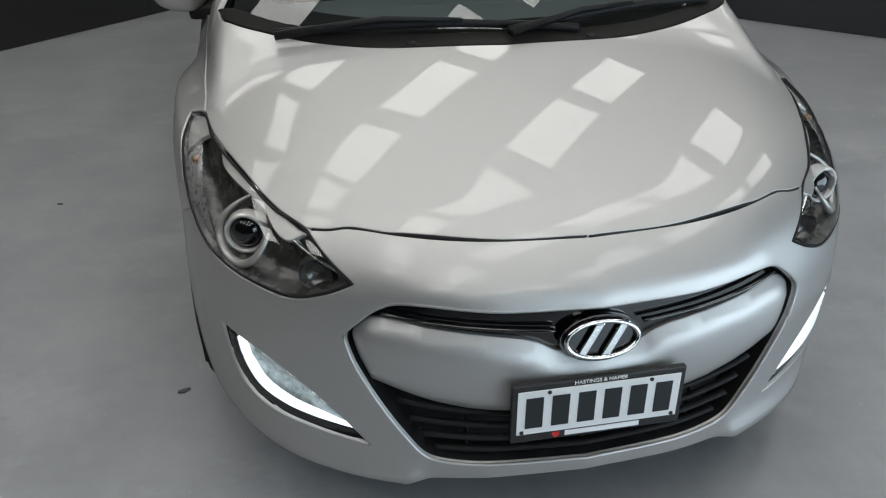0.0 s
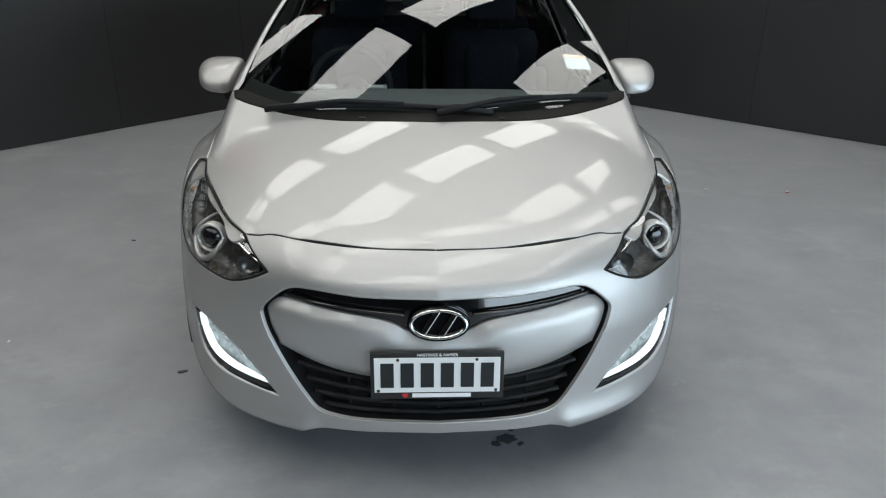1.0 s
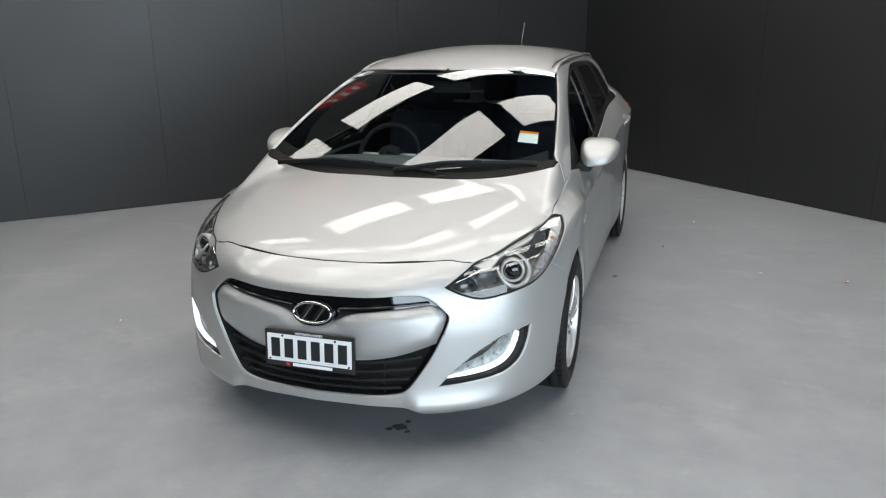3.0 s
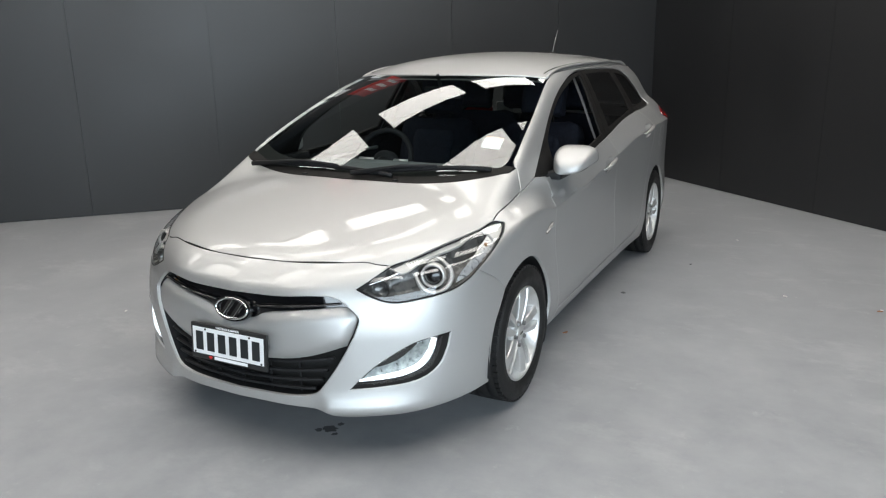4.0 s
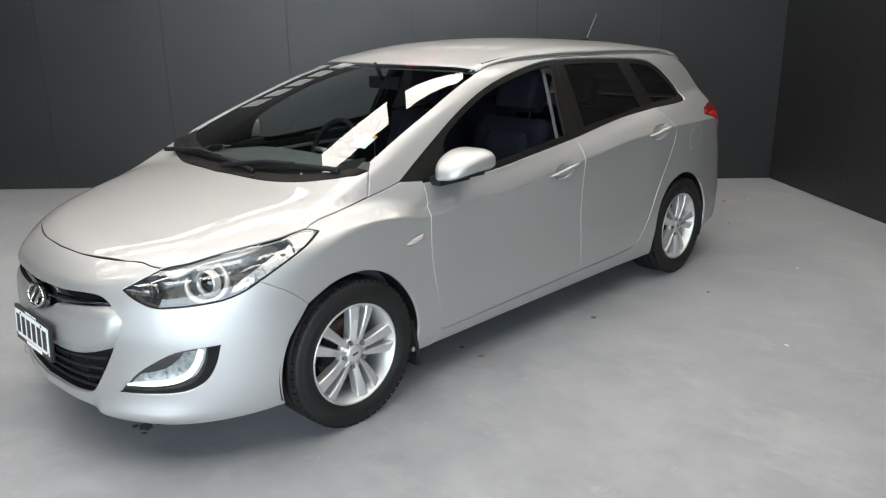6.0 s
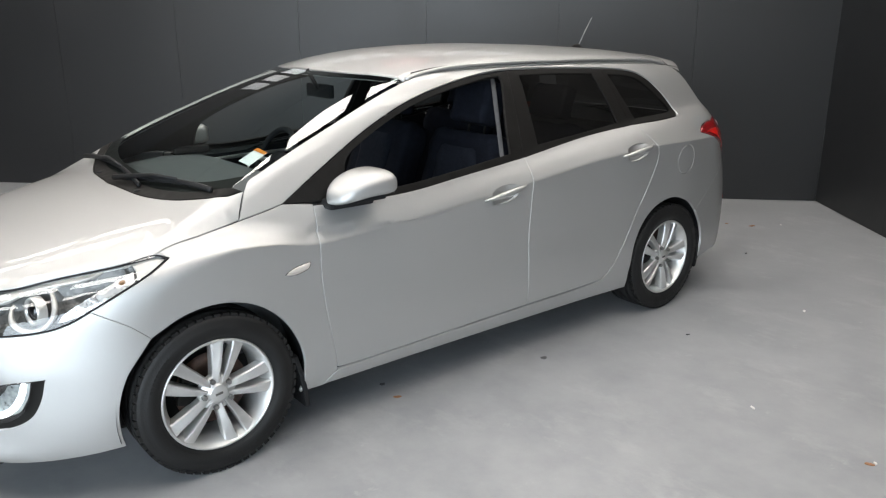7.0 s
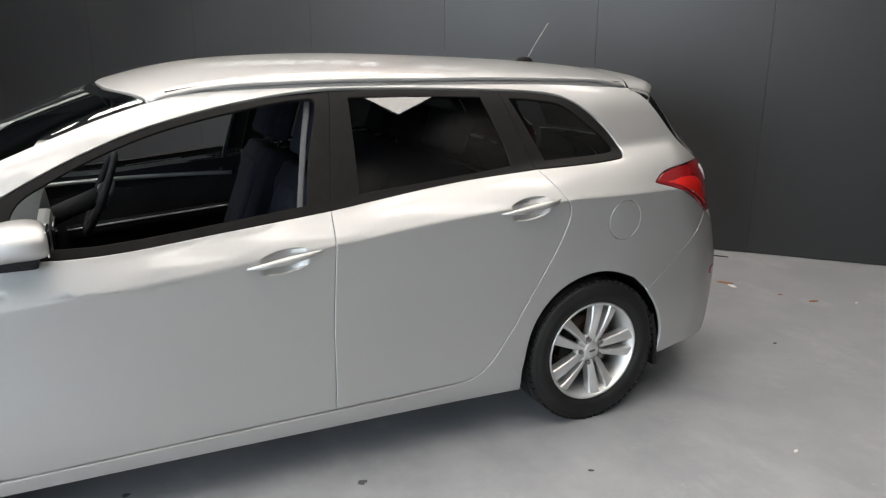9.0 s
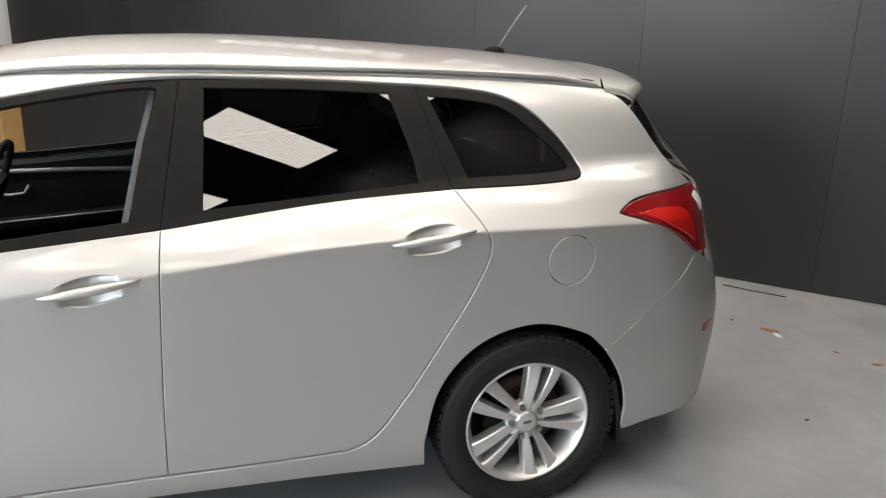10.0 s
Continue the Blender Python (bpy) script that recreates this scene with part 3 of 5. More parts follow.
half = [*HOOD_FRONT, HL_LOW[0], *HL_LOW[1:-1], (*HL_LOW[-1], 1), at_side(0.60, 0.64), (*at_side(0.665, 0.583), 1), *arch_pts(AXF, 143, 197, 9)[1:-1],
        (*arch_pts(AXF, 196, 197, 2)[0], 1), at_front(0.74, 0.192), at_front(0.55, 0.184), at_front(0.42, 0.186), at_front(0.375, 0.21), at_front(0.2, 0.218), at_front(0.0, 0.22)]
bumper_line = both(band_line(half, False))
bumper = panel("front_bumper", bumper_line, lift_band, M_PAINT, car, holes=[grille, fog, fog * [-1, 1]], step=0.02, gap=0.0035)[0]

# Front wings.
wing = [(*HL_LOW[-1], 1), *HL_REAR, *HOOD_SIDE, at_side(1.117, 0.924), at_side(1.21, 0.945, 1), at_side(1.33, 0.93, 1), at_side(1.318, 0.75), at_side(1.335, 0.5), at_side(1.372, 0.258, 1), at_side(1.31, 0.197, 1),
        (*arch_pts(AXF, -18, -17, 2)[0], 1), *arch_pts(AXF, -8, 120, 14), (*at_side(0.665, 0.583), 1), at_side(0.60, 0.64)]
panel("front_wing", band_line(wing), lift_band, M_PAINT, car, gap=0.003, mirror=True, creased=True)

# Bonnet.
hood_half = [*HOOD_FRONT[:-1], HOOD_FRONT[-1], *HL_UP[1:-1][::-1], *HOOD_SIDE, *HOOD_REAR]
panel("bonnet", both(top_line(hood_half, False)), lift_top, M_PAINT, car, step=0.018, gap=0.003)

seam = both(top_line([*HOOD_FRONT], False))
seam = lift_top(seam[seam[:, 1] < 0.7])
seam = seam[np.argsort(seam[:, 0])]
# Near-black tube laid in the gap paints the seam's shade as a line.
tube("bonnet_seam_shade", seam - normals_at(seam) * 0.005, 0.0045, M_DARK, car, sides=6)

# Doors, (y, z).
DOOR_F = [(1.33, 0.925, 1), (1.318, 0.75), (1.335, 0.5), (1.362, 0.32), (1.373, 0.266, 1), (1.42, 0.262), (1.7, 0.265), (2.43, 0.278, 1), (2.437, 0.6), (2.455, 0.985, 1), (2.1, 0.95), (1.73, 0.918)]
DOOR_R = [(2.43, 0.278, 1), (2.90, 0.290), (2.995, 0.314), (3.10, 0.43), (3.25, 0.655), (3.34, 0.82), (3.365, 0.93), (3.28, 1.068, 1), (2.9, 1.04), (2.455, 0.985, 1), (2.437, 0.6)]
HANDLES = [((2.275, 0.848), 8.5), ((3.195, 0.945), 8.0)]


def oval(cy, cz, ry, rz, n=40, tilt=0.0):
    a = np.linspace(0, 2 * np.pi, n, endpoint=False)
    y, z = ry * np.cos(a), rz * np.sin(a)
    c, s = math.cos(radians(tilt)), math.sin(radians(tilt))
    return np.stack([cy + y * c - z * s, cz + y * s + z * c], 1)


def bowl(depth):
    """A hollow that deepens from the rim to the middle."""
    def off(q, edge):
        mid = edge.mean(0)
        r = np.hypot(*(q - mid).T) / np.hypot(*(edge - mid).T).mean()
        return -depth * np.clip(1 - r**2, 0, 1) ** 0.8
    return off


FRONT_DOORS, REAR_DOORS = [], []
for line, keep, (mid, tilt), nm in ((DOOR_F, FRONT_DOORS, HANDLES[0], "front_door"), (DOOR_R, REAR_DOORS, HANDLES[1], "rear_door")):
    cup = oval(mid[0], mid[1] - 0.004, 0.104, 0.042, tilt=tilt)
    keep += panel(nm, run(line), lift_side, M_PAINT, car, holes=[cup], gap=0.0038, mirror=True, creased=True)
    panel("handle_cup", cup, lift_side, M_PAINT, keep[0], gap=-0.001, off=bowl(0.030), lip=0, step=0.010, mirror=keep[1])

# Side body: pillars, rail over the doors, rear quarter.
WS_EDGE = [tuple(q) for q in lift_top(run([(0.725, 1.06), (0.708, 1.2), (0.668, 1.5), (0.59, 1.915)], 0.05, False))]
ROOF_EDGE = [at_top(0.572, 2.05), at_top(0.575, 2.5), at_top(0.57, 3.0), at_top(0.555, 3.5), at_top(0.54, 3.86, 1)]
DLO_TOP = [(3.61, 1.245), (3.50, 1.315), (3.36, 1.342), (3.1, 1.358), (2.75, 1.370), (2.48, 1.370), (2.25, 1.346), (2.01, 1.300), (1.82, 1.245), (1.62, 1.163), (1.38, 1.040), (1.21, 0.945, 1)]
quarter = [(1.034, 0.908, 1), (HOOD_REAR[0][1], HOOD_REAR[0][2], 1), *[(p[1], p[2]) for p in WS_EDGE[1:]], *[(p[1], p[2], *p[3:]) for p in ROOF_EDGE], (3.93, 1.30), (4.05, 1.13), (4.15, 1.042, 1), (4.05, 1.042), (3.95, 1.036), (3.861, 1.021), (3.797, 0.991, 1), (3.903, 0.960), (4.03, 0.899), (4.127, 0.83, 1),
           (4.00, 0.71), (3.88, 0.61), (3.786, 0.541, 1), *[(AXR + ARCH * math.cos(radians(a)), HUBZ + ARCH * math.sin(radians(a))) for a in (42.6, 60, 90, 120, 150, 180)], (3.19, 0.197, 1), (2.2, 0.195), (1.31, 0.197, 1), (1.372, 0.252), (1.42, 0.256), (1.7, 0.260), (2.43, 0.272), (2.90, 0.285), (2.995, 0.310), (3.10, 0.43), (3.25, 0.655), (3.34, 0.82), (3.365, 0.93), (3.28, 1.068, 1), (3.68, 1.085), (3.712, 1.112), *DLO_TOP, (1.117, 0.924)]
flap = oval(3.630, 0.857, 0.0725, 0.0765, 60)
sides = panel("body_side", run(quarter), lift_side, M_PAINT, car, holes=[oval(3.630, 0.857, 0.080, 0.084, 60)], step=0.02, mirror=True, creased=True)
panel("fuel_flap", flap, lift_side, M_PAINT, sides[0], gap=0.0, mirror=sides[1])

# Windows.
DLO = [(1.21, 0.945, 1), (1.73, 0.918), (2.45, 0.985), (3.28, 1.068), (3.68, 1.085), (3.712, 1.112), *DLO_TOP[:-1]]
WIN_F = [(1.49, 0.950, 1), (1.75, 0.945), (2.383, 1.006, 1), (2.41, 1.15), (2.466, 1.335), (2.445, 1.349), (2.25, 1.326), (2.01, 1.280), (1.82, 1.224), (1.60, 1.128), (1.51, 1.062)]
WIN_R = [(2.565, 1.028, 1), (2.9, 1.056), (3.185, 1.082, 1), (3.172, 1.16), (3.116, 1.334, 1), (2.85, 1.345), (2.583, 1.348, 1)]
WIN_Q = [(3.335, 1.092, 1), (3.655, 1.106), (3.675, 1.122), (3.575, 1.222), (3.475, 1.292), (3.36, 1.316), (3.233, 1.327, 1)]
wf, wr, wq = run(WIN_F), run(WIN_R), run(WIN_Q)
BELT_LINE = [(1.21, 0.945, 1), (1.73, 0.918), (2.455, 0.985, 1), (3.28, 1.068, 1), (3.68, 1.085), (3.712, 1.112)]
frame_f = [*BELT_LINE[:3], (2.52, 1.368, 1), *DLO_TOP[6:-1]]
frame_r = [BELT_LINE[2], (2.9, 1.032), BELT_LINE[3], (3.20, 1.352, 1), (3.1, 1.358), (2.75, 1.370), (2.52, 1.368, 1)]
frame_q = [BELT_LINE[3], *BELT_LINE[4:], *DLO_TOP[:3], (3.20, 1.352, 1)]
for line, hole, doors, nm in ((frame_f, wf, FRONT_DOORS, "window_frame"), (frame_r, wr, REAR_DOORS, "window_frame"), (frame_q, wq, sides, "quarter_frame")):
    panel(nm, run(line), lift_side, M_TRIM, doors[0], "black window surround", holes=[hole], gap=0.003, off=-0.004, mirror=doors[1])
def glass_normals(p):
    """The lean of the side glass alone, without the rounding into the shoulder."""
    y, e = p[:, 1], 0.02
    g = np.stack([np.ones(len(p)), (CABIN(y - e) - CABIN(y + e)) / (2 * e), 0.45 + 0.32 * np.maximum(p[:, 2] - 1.0, 0)], 1)
    return g / np.linalg.norm(g, axis=1)[:, None]


panel("rear_door_glass", wr, lift_side, M_TINT, car, gap=-0.004, off=-0.009, lip=0, mirror=True, lean_of=glass_normals)
panel("quarter_glass", wq, lift_side, M_TINT, car, gap=-0.004, off=-0.009, lip=0, mirror=True, lean_of=glass_normals)
screen_half = [at_top(0.0, 0.865), at_top(0.3, 0.885), at_top(0.55, 0.945), at_top(0.712, 1.05, 1), at_top(0.698, 1.2), at_top(0.66, 1.5), at_top(0.583, 1.912, 1), at_top(0.3, 1.81), at_top(0.0, 1.778)]
def screen_normals(p):
    """The sweep of the glass itself, without the rounding of the pillars."""
    def top(x, y):
        return ROOF(y) - CROWN(y) * (0.15 * x**2 + 0.16 * x**4)
    x, y, e = p[:, 0], p[:, 1], 0.01
    g = np.stack([top(x - e, y) - top(x + e, y), top(x, y - e) - top(x, y + e), np.full(len(p), 2 * e)], 1)
    return g / np.linalg.norm(g, axis=1)[:, None]


panel("windscreen", both(top_line(screen_half, False)), lift_top, M_GLASS, car, lip=0, off=-0.003, step=0.018, lean_of=screen_normals)
cowl_half = [*HOOD_REAR[:0:-1], HOOD_REAR[0], (*WS_EDGE[0], 1), at_top(0.55, 0.968), at_top(0.3, 0.910), at_top(0.0, 0.890)]
panel("cowl", both(top_line(cowl_half, False)), lift_top, M_TRIM, car, off=0.001)
roof_half = [at_top(0.0, 1.782), at_top(0.3, 1.814), at_top(0.585, 1.918, 1), *[p for p in ROOF_EDGE], at_top(0.3, 3.95), at_top(0.0, 3.97)]
panel("roof", both(top_line(roof_half, False)), lift_top, M_PAINT, car, step=0.04)

# Rear, never seen whole: bumper, tailgate and its glass.
def at_rear(x, z, *c):
    return (*lift_rear([(x, z)])[0], *c)


rear_band = [at_rear(0.0, 0.62, 1), at_rear(0.5, 0.62), at_rear(0.68, 0.74), at_side(4.127, 0.83, 1), at_side(4.00, 0.71), at_side(3.88, 0.61), at_side(3.786, 0.541, 1), *arch_pts(AXR, 42.6, -8, 9)[1:-1], (*arch_pts(AXR, -7, -8, 2)[1], 1),
             at_side(3.88, 0.235, 1), at_side(4.02, 0.26), at_rear(0.5, 0.25), at_rear(0.0, 0.25, 1)]
panel("rear_bumper", band_line(rear_band), lift_band, M_PAINT, car, gap=0.0005, mirror=True)
reflector = band_line([at_side(4.20, 0.560, 1), at_side(4.25, 0.562, 1), at_side(4.25, 0.540, 1), at_side(4.20, 0.538, 1)])
panel("bumper_reflector", reflector, lift_band, M_REDDARK, car, "red corner reflector", gap=0.0, off=0.003, step=0.012, lip=0.004, mirror=True)
gate = [(0.0, 1.03), (0.60, 1.03), (0.66, 1.03, 1), (0.70, 0.86, 1), (0.69, 0.71), (0.5, 0.63), (0.0, 0.63)]
panel("tailgate", both(run(gate, closed=False)), lift_rear, M_PAINT, car)
gate_glass = [(0.0, 1.34), (0.50, 1.33, 1), (0.62, 1.04, 1), (0.0, 1.04)]
panel("tailgate_glass", both(run(gate_glass, closed=False)), lift_rear, M_TINT, car, lip=0)
TAIL_OUT = [at_side(3.797, 0.991, 1), at_side(3.83, 1.010), at_side(3.861, 1.021), at_side(3.95, 1.036), at_side(4.05, 1.042), at_rear(0.68, 1.045, 1), at_rear(0.70, 0.94), at_rear(0.735, 0.82, 1), at_side(4.127, 0.83), at_side(4.03, 0.899), at_side(3.903, 0.960)]
lamp_pair = panel("tail_lamp", band_line(TAIL_OUT), lift_band, M_REDDARK, car, "red wrap-around tail lamp", mirror=True, off=0.004)
glow = [at_side(3.86, 0.985, 1), at_side(3.95, 0.998), at_side(4.05, 0.985), at_side(4.10, 0.93), at_side(4.125, 0.86, 1), at_side(4.04, 0.912), at_side(3.94, 0.958)]
panel("lamp_band", band_line(glow), lift_band, M_RED, lamp_pair[0], "brighter red band", off=0.007, lip=0.003, step=0.015, mirror=lamp_pair[1])
for line in ([at_rear(0.705, 1.02, 1), at_rear(0.69, 0.98, 1), at_rear(0.725, 0.955, 1), at_rear(0.735, 1.01, 1)],):
    panel("clear_corner", band_line(line), lift_band, M_WHITE, lamp_pair[0], "clear corner of the lamp", gap=0.001, off=0.0065, lip=0.002, step=0.01, mirror=lamp_pair[1])

# ---- linings, so that the skin has an inside ----
M_LINING = varied("grey_lining", (0.36, 0.38, 0.38), (0.42, 0.44, 0.44), 8, (0.75, 0.9), bump_by=0.1)
M_CABIN = varied("charcoal_cabin", (0.014, 0.014, 0.016), (0.022, 0.022, 0.025), 14, (0.55, 0.75), bump_by=0.2)
M_DASH = varied("grey_dashboard", (0.070, 0.075, 0.080), (0.095, 0.10, 0.105), 18, (0.6, 0.8), bump_by=0.2)
M_CLOTH = varied("dark_blue_cloth", (0.006, 0.007, 0.011), (0.011, 0.013, 0.02), 40, (0.85, 0.95), bump_by=0.5, fine=500)
M_CLOTH2 = varied("grey_seat_cloth", (0.010, 0.012, 0.018), (0.018, 0.021, 0.030), 60, (0.85, 0.95), bump_by=0.5, fine=600)
for m in (M_CLOTH, M_CLOTH2, M_CABIN):
    nodes_of(m)[2].inputs["Specular IOR Level"].default_value = 0.12
M_BELT = varied("grey_belt_webbing", (0.055, 0.055, 0.06), (0.085, 0.085, 0.09), 60, (0.7, 0.9), bump_by=0.2)
M_CRYSTAL = varied("crystal_reflector", (0.55, 0.54, 0.53), (0.80, 0.79, 0.77), 90, (0.22, 0.40), 0.6)
M_SILVERTRIM = varied("satin_silver_trim", (0.45, 0.45, 0.45), (0.52, 0.52, 0.52), 20, (0.3, 0.4), 0.7)
M_AMBER = material("amber_lens", (0.75, 0.25, 0.03), 0.12, 0.0, 1.0)
M_INDICATOR = material("clear_indicator_lens", (0.66, 0.60, 0.55), 0.12, 0.2, 1.0)
M_BULB = material("amber_bulb", (0.36, 0.20, 0.10), 0.3, 0.0, 0.5)
M_BRAKE = varied("rusty_iron", (0.05, 0.035, 0.03), (0.14, 0.08, 0.06), 30, (0.5, 0.7), 0.5)
M_HLDARK = varied("lamp_housing", (0.10, 0.098, 0.095), (0.34, 0.33, 0.32), 26, (0.18, 0.30), 0.65)
M_HLBACK = varied("lamp_back", (0.05, 0.049, 0.047), (0.17, 0.165, 0.155), 20, (0.2, 0.34), 0.4)
M_HLSILVER = varied("lamp_bezel_silver", (0.56, 0.54, 0.51), (0.70, 0.68, 0.65), 18, (0.30, 0.45), 0.55)
M_FOGBOWL = varied("fog_lamp_bowl", (0.16, 0.18, 0.18), (0.48, 0.52, 0.51), 55, (0.25, 0.4), 0.6)
# Mirror-bright metal for the reflection streak modelled in the headlamps.
M_REFLECT = material("reflection_chrome", (0.72, 0.72, 0.72), 0.12, 1.0)
M_PLATEFRAME = varied("plate_frame_black", (0.012, 0.012, 0.012), (0.02, 0.02, 0.02), 40, (0.35, 0.5))
M_PLATEINK = material("plate_ink", (0.012, 0.016, 0.018), 0.4)
M_LETTER = material("white_print", (0.85, 0.85, 0.85), 0.5)
M_LOGO_RED = material("logo_red", (0.6, 0.03, 0.03), 0.4)

for panels, line in ((FRONT_DOORS, DOOR_F), (REAR_DOORS, DOOR_R)):
    panel("door_trim", run(line), lift_side, M_CABIN, panels[0], gap=0.004, off=-0.055, lip=0, mirror=panels[1])
panel("pillar_trim", run(quarter), lift_side, M_CABIN, sides[0], gap=0.004, off=-0.028, lip=0, mirror=sides[1])
panel("headlining", both(top_line(roof_half, False)), lift_top, M_LINING, car, off=-0.035, lip=0, step=0.05)
# Plain near-black blocks, coloured as the shade behind the nose and below.
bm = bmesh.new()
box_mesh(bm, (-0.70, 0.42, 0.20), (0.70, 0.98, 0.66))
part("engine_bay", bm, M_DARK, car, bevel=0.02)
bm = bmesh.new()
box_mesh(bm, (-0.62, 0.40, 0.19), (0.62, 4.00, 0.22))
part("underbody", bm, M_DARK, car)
bm = bmesh.new()
box_mesh(bm, (-0.74, 1.36, 0.225), (0.74, 4.10, 0.30))
part("cabin_floor", bm, M_CABIN, car)

# Wheel-arch liners.
for x in (1, -1):
    for y in (AXF, AXR):
        a = np.radians(np.linspace(-12, 192, 30))
        v, f = [], []
        for k in a:
            for xx in (0.50, 0.855):
                v.append((x * xx, y + 0.357 * math.cos(k), HUBZ + 0.357 * math.sin(k)))
        f = [(2 * i, 2 * i + 1, 2 * i + 3, 2 * i + 2) for i in range(29)]
        n = len(v)
        v += [(x * 0.50, y, HUBZ)]
        f += [(2 * i, 2 * i + 2, n) for i in range(29)]
        mesh_object("wheel_arch_liner", v, f, M_BLACK, car, "", True)


# ---- wheels ----
def ring_mesh(name, prof, mat, parent, out, n=96, label=""):
    k = len(prof)
    v = [(out * b, r * math.cos(2 * math.pi * i / n), r * math.sin(2 * math.pi * i / n)) for i in range(n) for r, b in prof]
    f = [(i * k + j, i * k + j + 1, (i + 1) % n * k + j + 1, (i + 1) % n * k + j) for i in range(n) for j in range(k - 1)]
    return mesh_object(name, v, f if out > 0 else [q[::-1] for q in f], mat, parent, label, True)


def wheel(x, y, out, turn):
    hub = new("wheel")
    hub.parent = car
    hub.matrix_basis = pose(x, y, HUBZ, turn)
    prof = [(0.209, 0.086), (0.213, 0.094), (0.219, 0.097), (0.225, 0.100), (0.228, 0.1035), (0.245, 0.107), (0.262, 0.107), (0.264, 0.1055), (0.28, 0.103), (0.291, 0.098), (0.297, 0.091),
            (0.298, 0.082), (0.298, 0.076), (0.299, 0.071), (0.306, 0.068), (0.307, 0.035), (0.299, 0.033), (0.299, 0.027), (0.307, 0.025)]
    prof += [(r, -b) for r, b in prof[::-1]]
    tyre = ring_mesh("tyre", prof, M_RUBBER, hub, out)
    # Tread blocks on the shoulder.
    bm = bmesh.new()
    for i in range(60):
        for s in (1, -1):
            m = Matrix.Rotation(2 * math.pi * i / 60, 4, "X") @ Matrix.Translation((s * out * 0.085, 0, 0.3005))
            box_mesh(bm, (-0.010, -0.0115, -0.006), (0.010, 0.0115, 0.0045), m)
    part("tread", bm, M_RUBBER, tyre)["kind"] = "stuff"
    # Raised bars of unreadable side-wall writing.
    bm = bmesh.new()
    for a0, cnt in ((58, 9), (200, 11)):
        for i in range(cnt):
            m = Matrix.Rotation(radians(a0 + i * 3.4), 4, "X") @ Matrix.Translation((out * 0.1065, 0, 0.2555))
            box_mesh(bm, (-0.001, -0.005, -0.006), (0.001, 0.005, 0.006), m)
    part("side_wall_mark", bm, M_RUBBER, tyre)["kind"] = "stuff"
    rim = ring_mesh("rim", [(0.2105, 0.088), (0.212, 0.095), (0.209, 0.098), (0.205, 0.098), (0.202, 0.093), (0.196, 0.082), (0.180, 0.05), (0.176, 0.0), (0.178, -0.085)], M_ALLOY, hub, out)
    ring_mesh("brake_disc", [(0.005, 0.012), (0.085, 0.012), (0.087, 0.02), (0.135, 0.02), (0.136, 0.008)], M_BRAKE, hub, out, 48)
    # Near-black disc that paints the shade behind the spokes.
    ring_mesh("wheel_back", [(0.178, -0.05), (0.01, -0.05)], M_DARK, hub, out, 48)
    bm = bmesh.new()
    box_mesh(bm, (out * 0.0, -0.13, -0.06), (out * 0.045, -0.06, 0.06))
    part("brake_caliper", bm, M_TRIM, hub, bevel=0.01)
    rows = [(0.040, 0.0115, 0.080), (0.075, 0.0140, 0.086), (0.115, 0.0170, 0.090), (0.155, 0.0200, 0.091), (0.182, 0.0225, 0.0895), (0.203, 0.028, 0.088)]
    for i in range(5):
        for s in (-1, 1):
            bm = bmesh.new()
            rings = []
            for r, w, h in rows:
                mid = s * (0.0165 + 0.160 * (r - 0.04))
                pts = [(mid - w, h - 0.048), (mid - w, h - 0.004), (mid - w * 0.84, h + 0.002), (mid - w * 0.45, h + 0.0015), (mid + w * 0.80, h - 0.007), (mid + w, h - 0.012), (mid + w, h - 0.048)]
                if s < 0:
                    pts = [(2 * mid - a, b) for a, b in pts[::-1]]
                rings.append([bm.verts.new((out * b, a, r)) for a, b in pts])
            for a, b in zip(rings, rings[1:]):
                for j in range(6):
                    bm.faces.new((a[j], a[j + 1], b[j + 1], b[j]))
            bm.faces.new(rings[0])
            bm.faces.new(rings[-1])
            bm.transform(Matrix.Rotation(radians(72 * i), 4, "X"))
            part("spoke", bm, M_ALLOY, rim)
        bm = bmesh.new()
        bmesh.ops.create_cone(bm, cap_ends=True, segments=6, radius1=0.0115, radius2=0.0095, depth=0.020, matrix=Matrix.Rotation(radians(72 * i + 36), 4, "X") @ Matrix.Translation((out * 0.080, 0, 0.053)) @ Matrix.Rotation(out * math.pi / 2, 4, "Y"))
        part("wheel_nut", bm, M_NUT, rim)
    ring_mesh("hub", [(0.07, 0.05), (0.068, 0.070), (0.062, 0.076), (0.036, 0.079), (0.034, 0.084), (0.029, 0.087), (0.0005, 0.0875)], M_ALLOY, rim, out, 48)
    bm = bmesh.new()
    box_mesh(bm, (out * 0.0865, -0.014, -0.004), (out * 0.0892, 0.014, 0.004), Matrix.Rotation(radians(25), 4, "X"))
    part("hub_mark", bm, M_HLDARK, rim)
    return hub


for x in (0.768, -0.768):
    for y, turn in ((AXF, -15), (AXR, -17)):
        wheel(x, y, 1 if x > 0 else -1, turn)

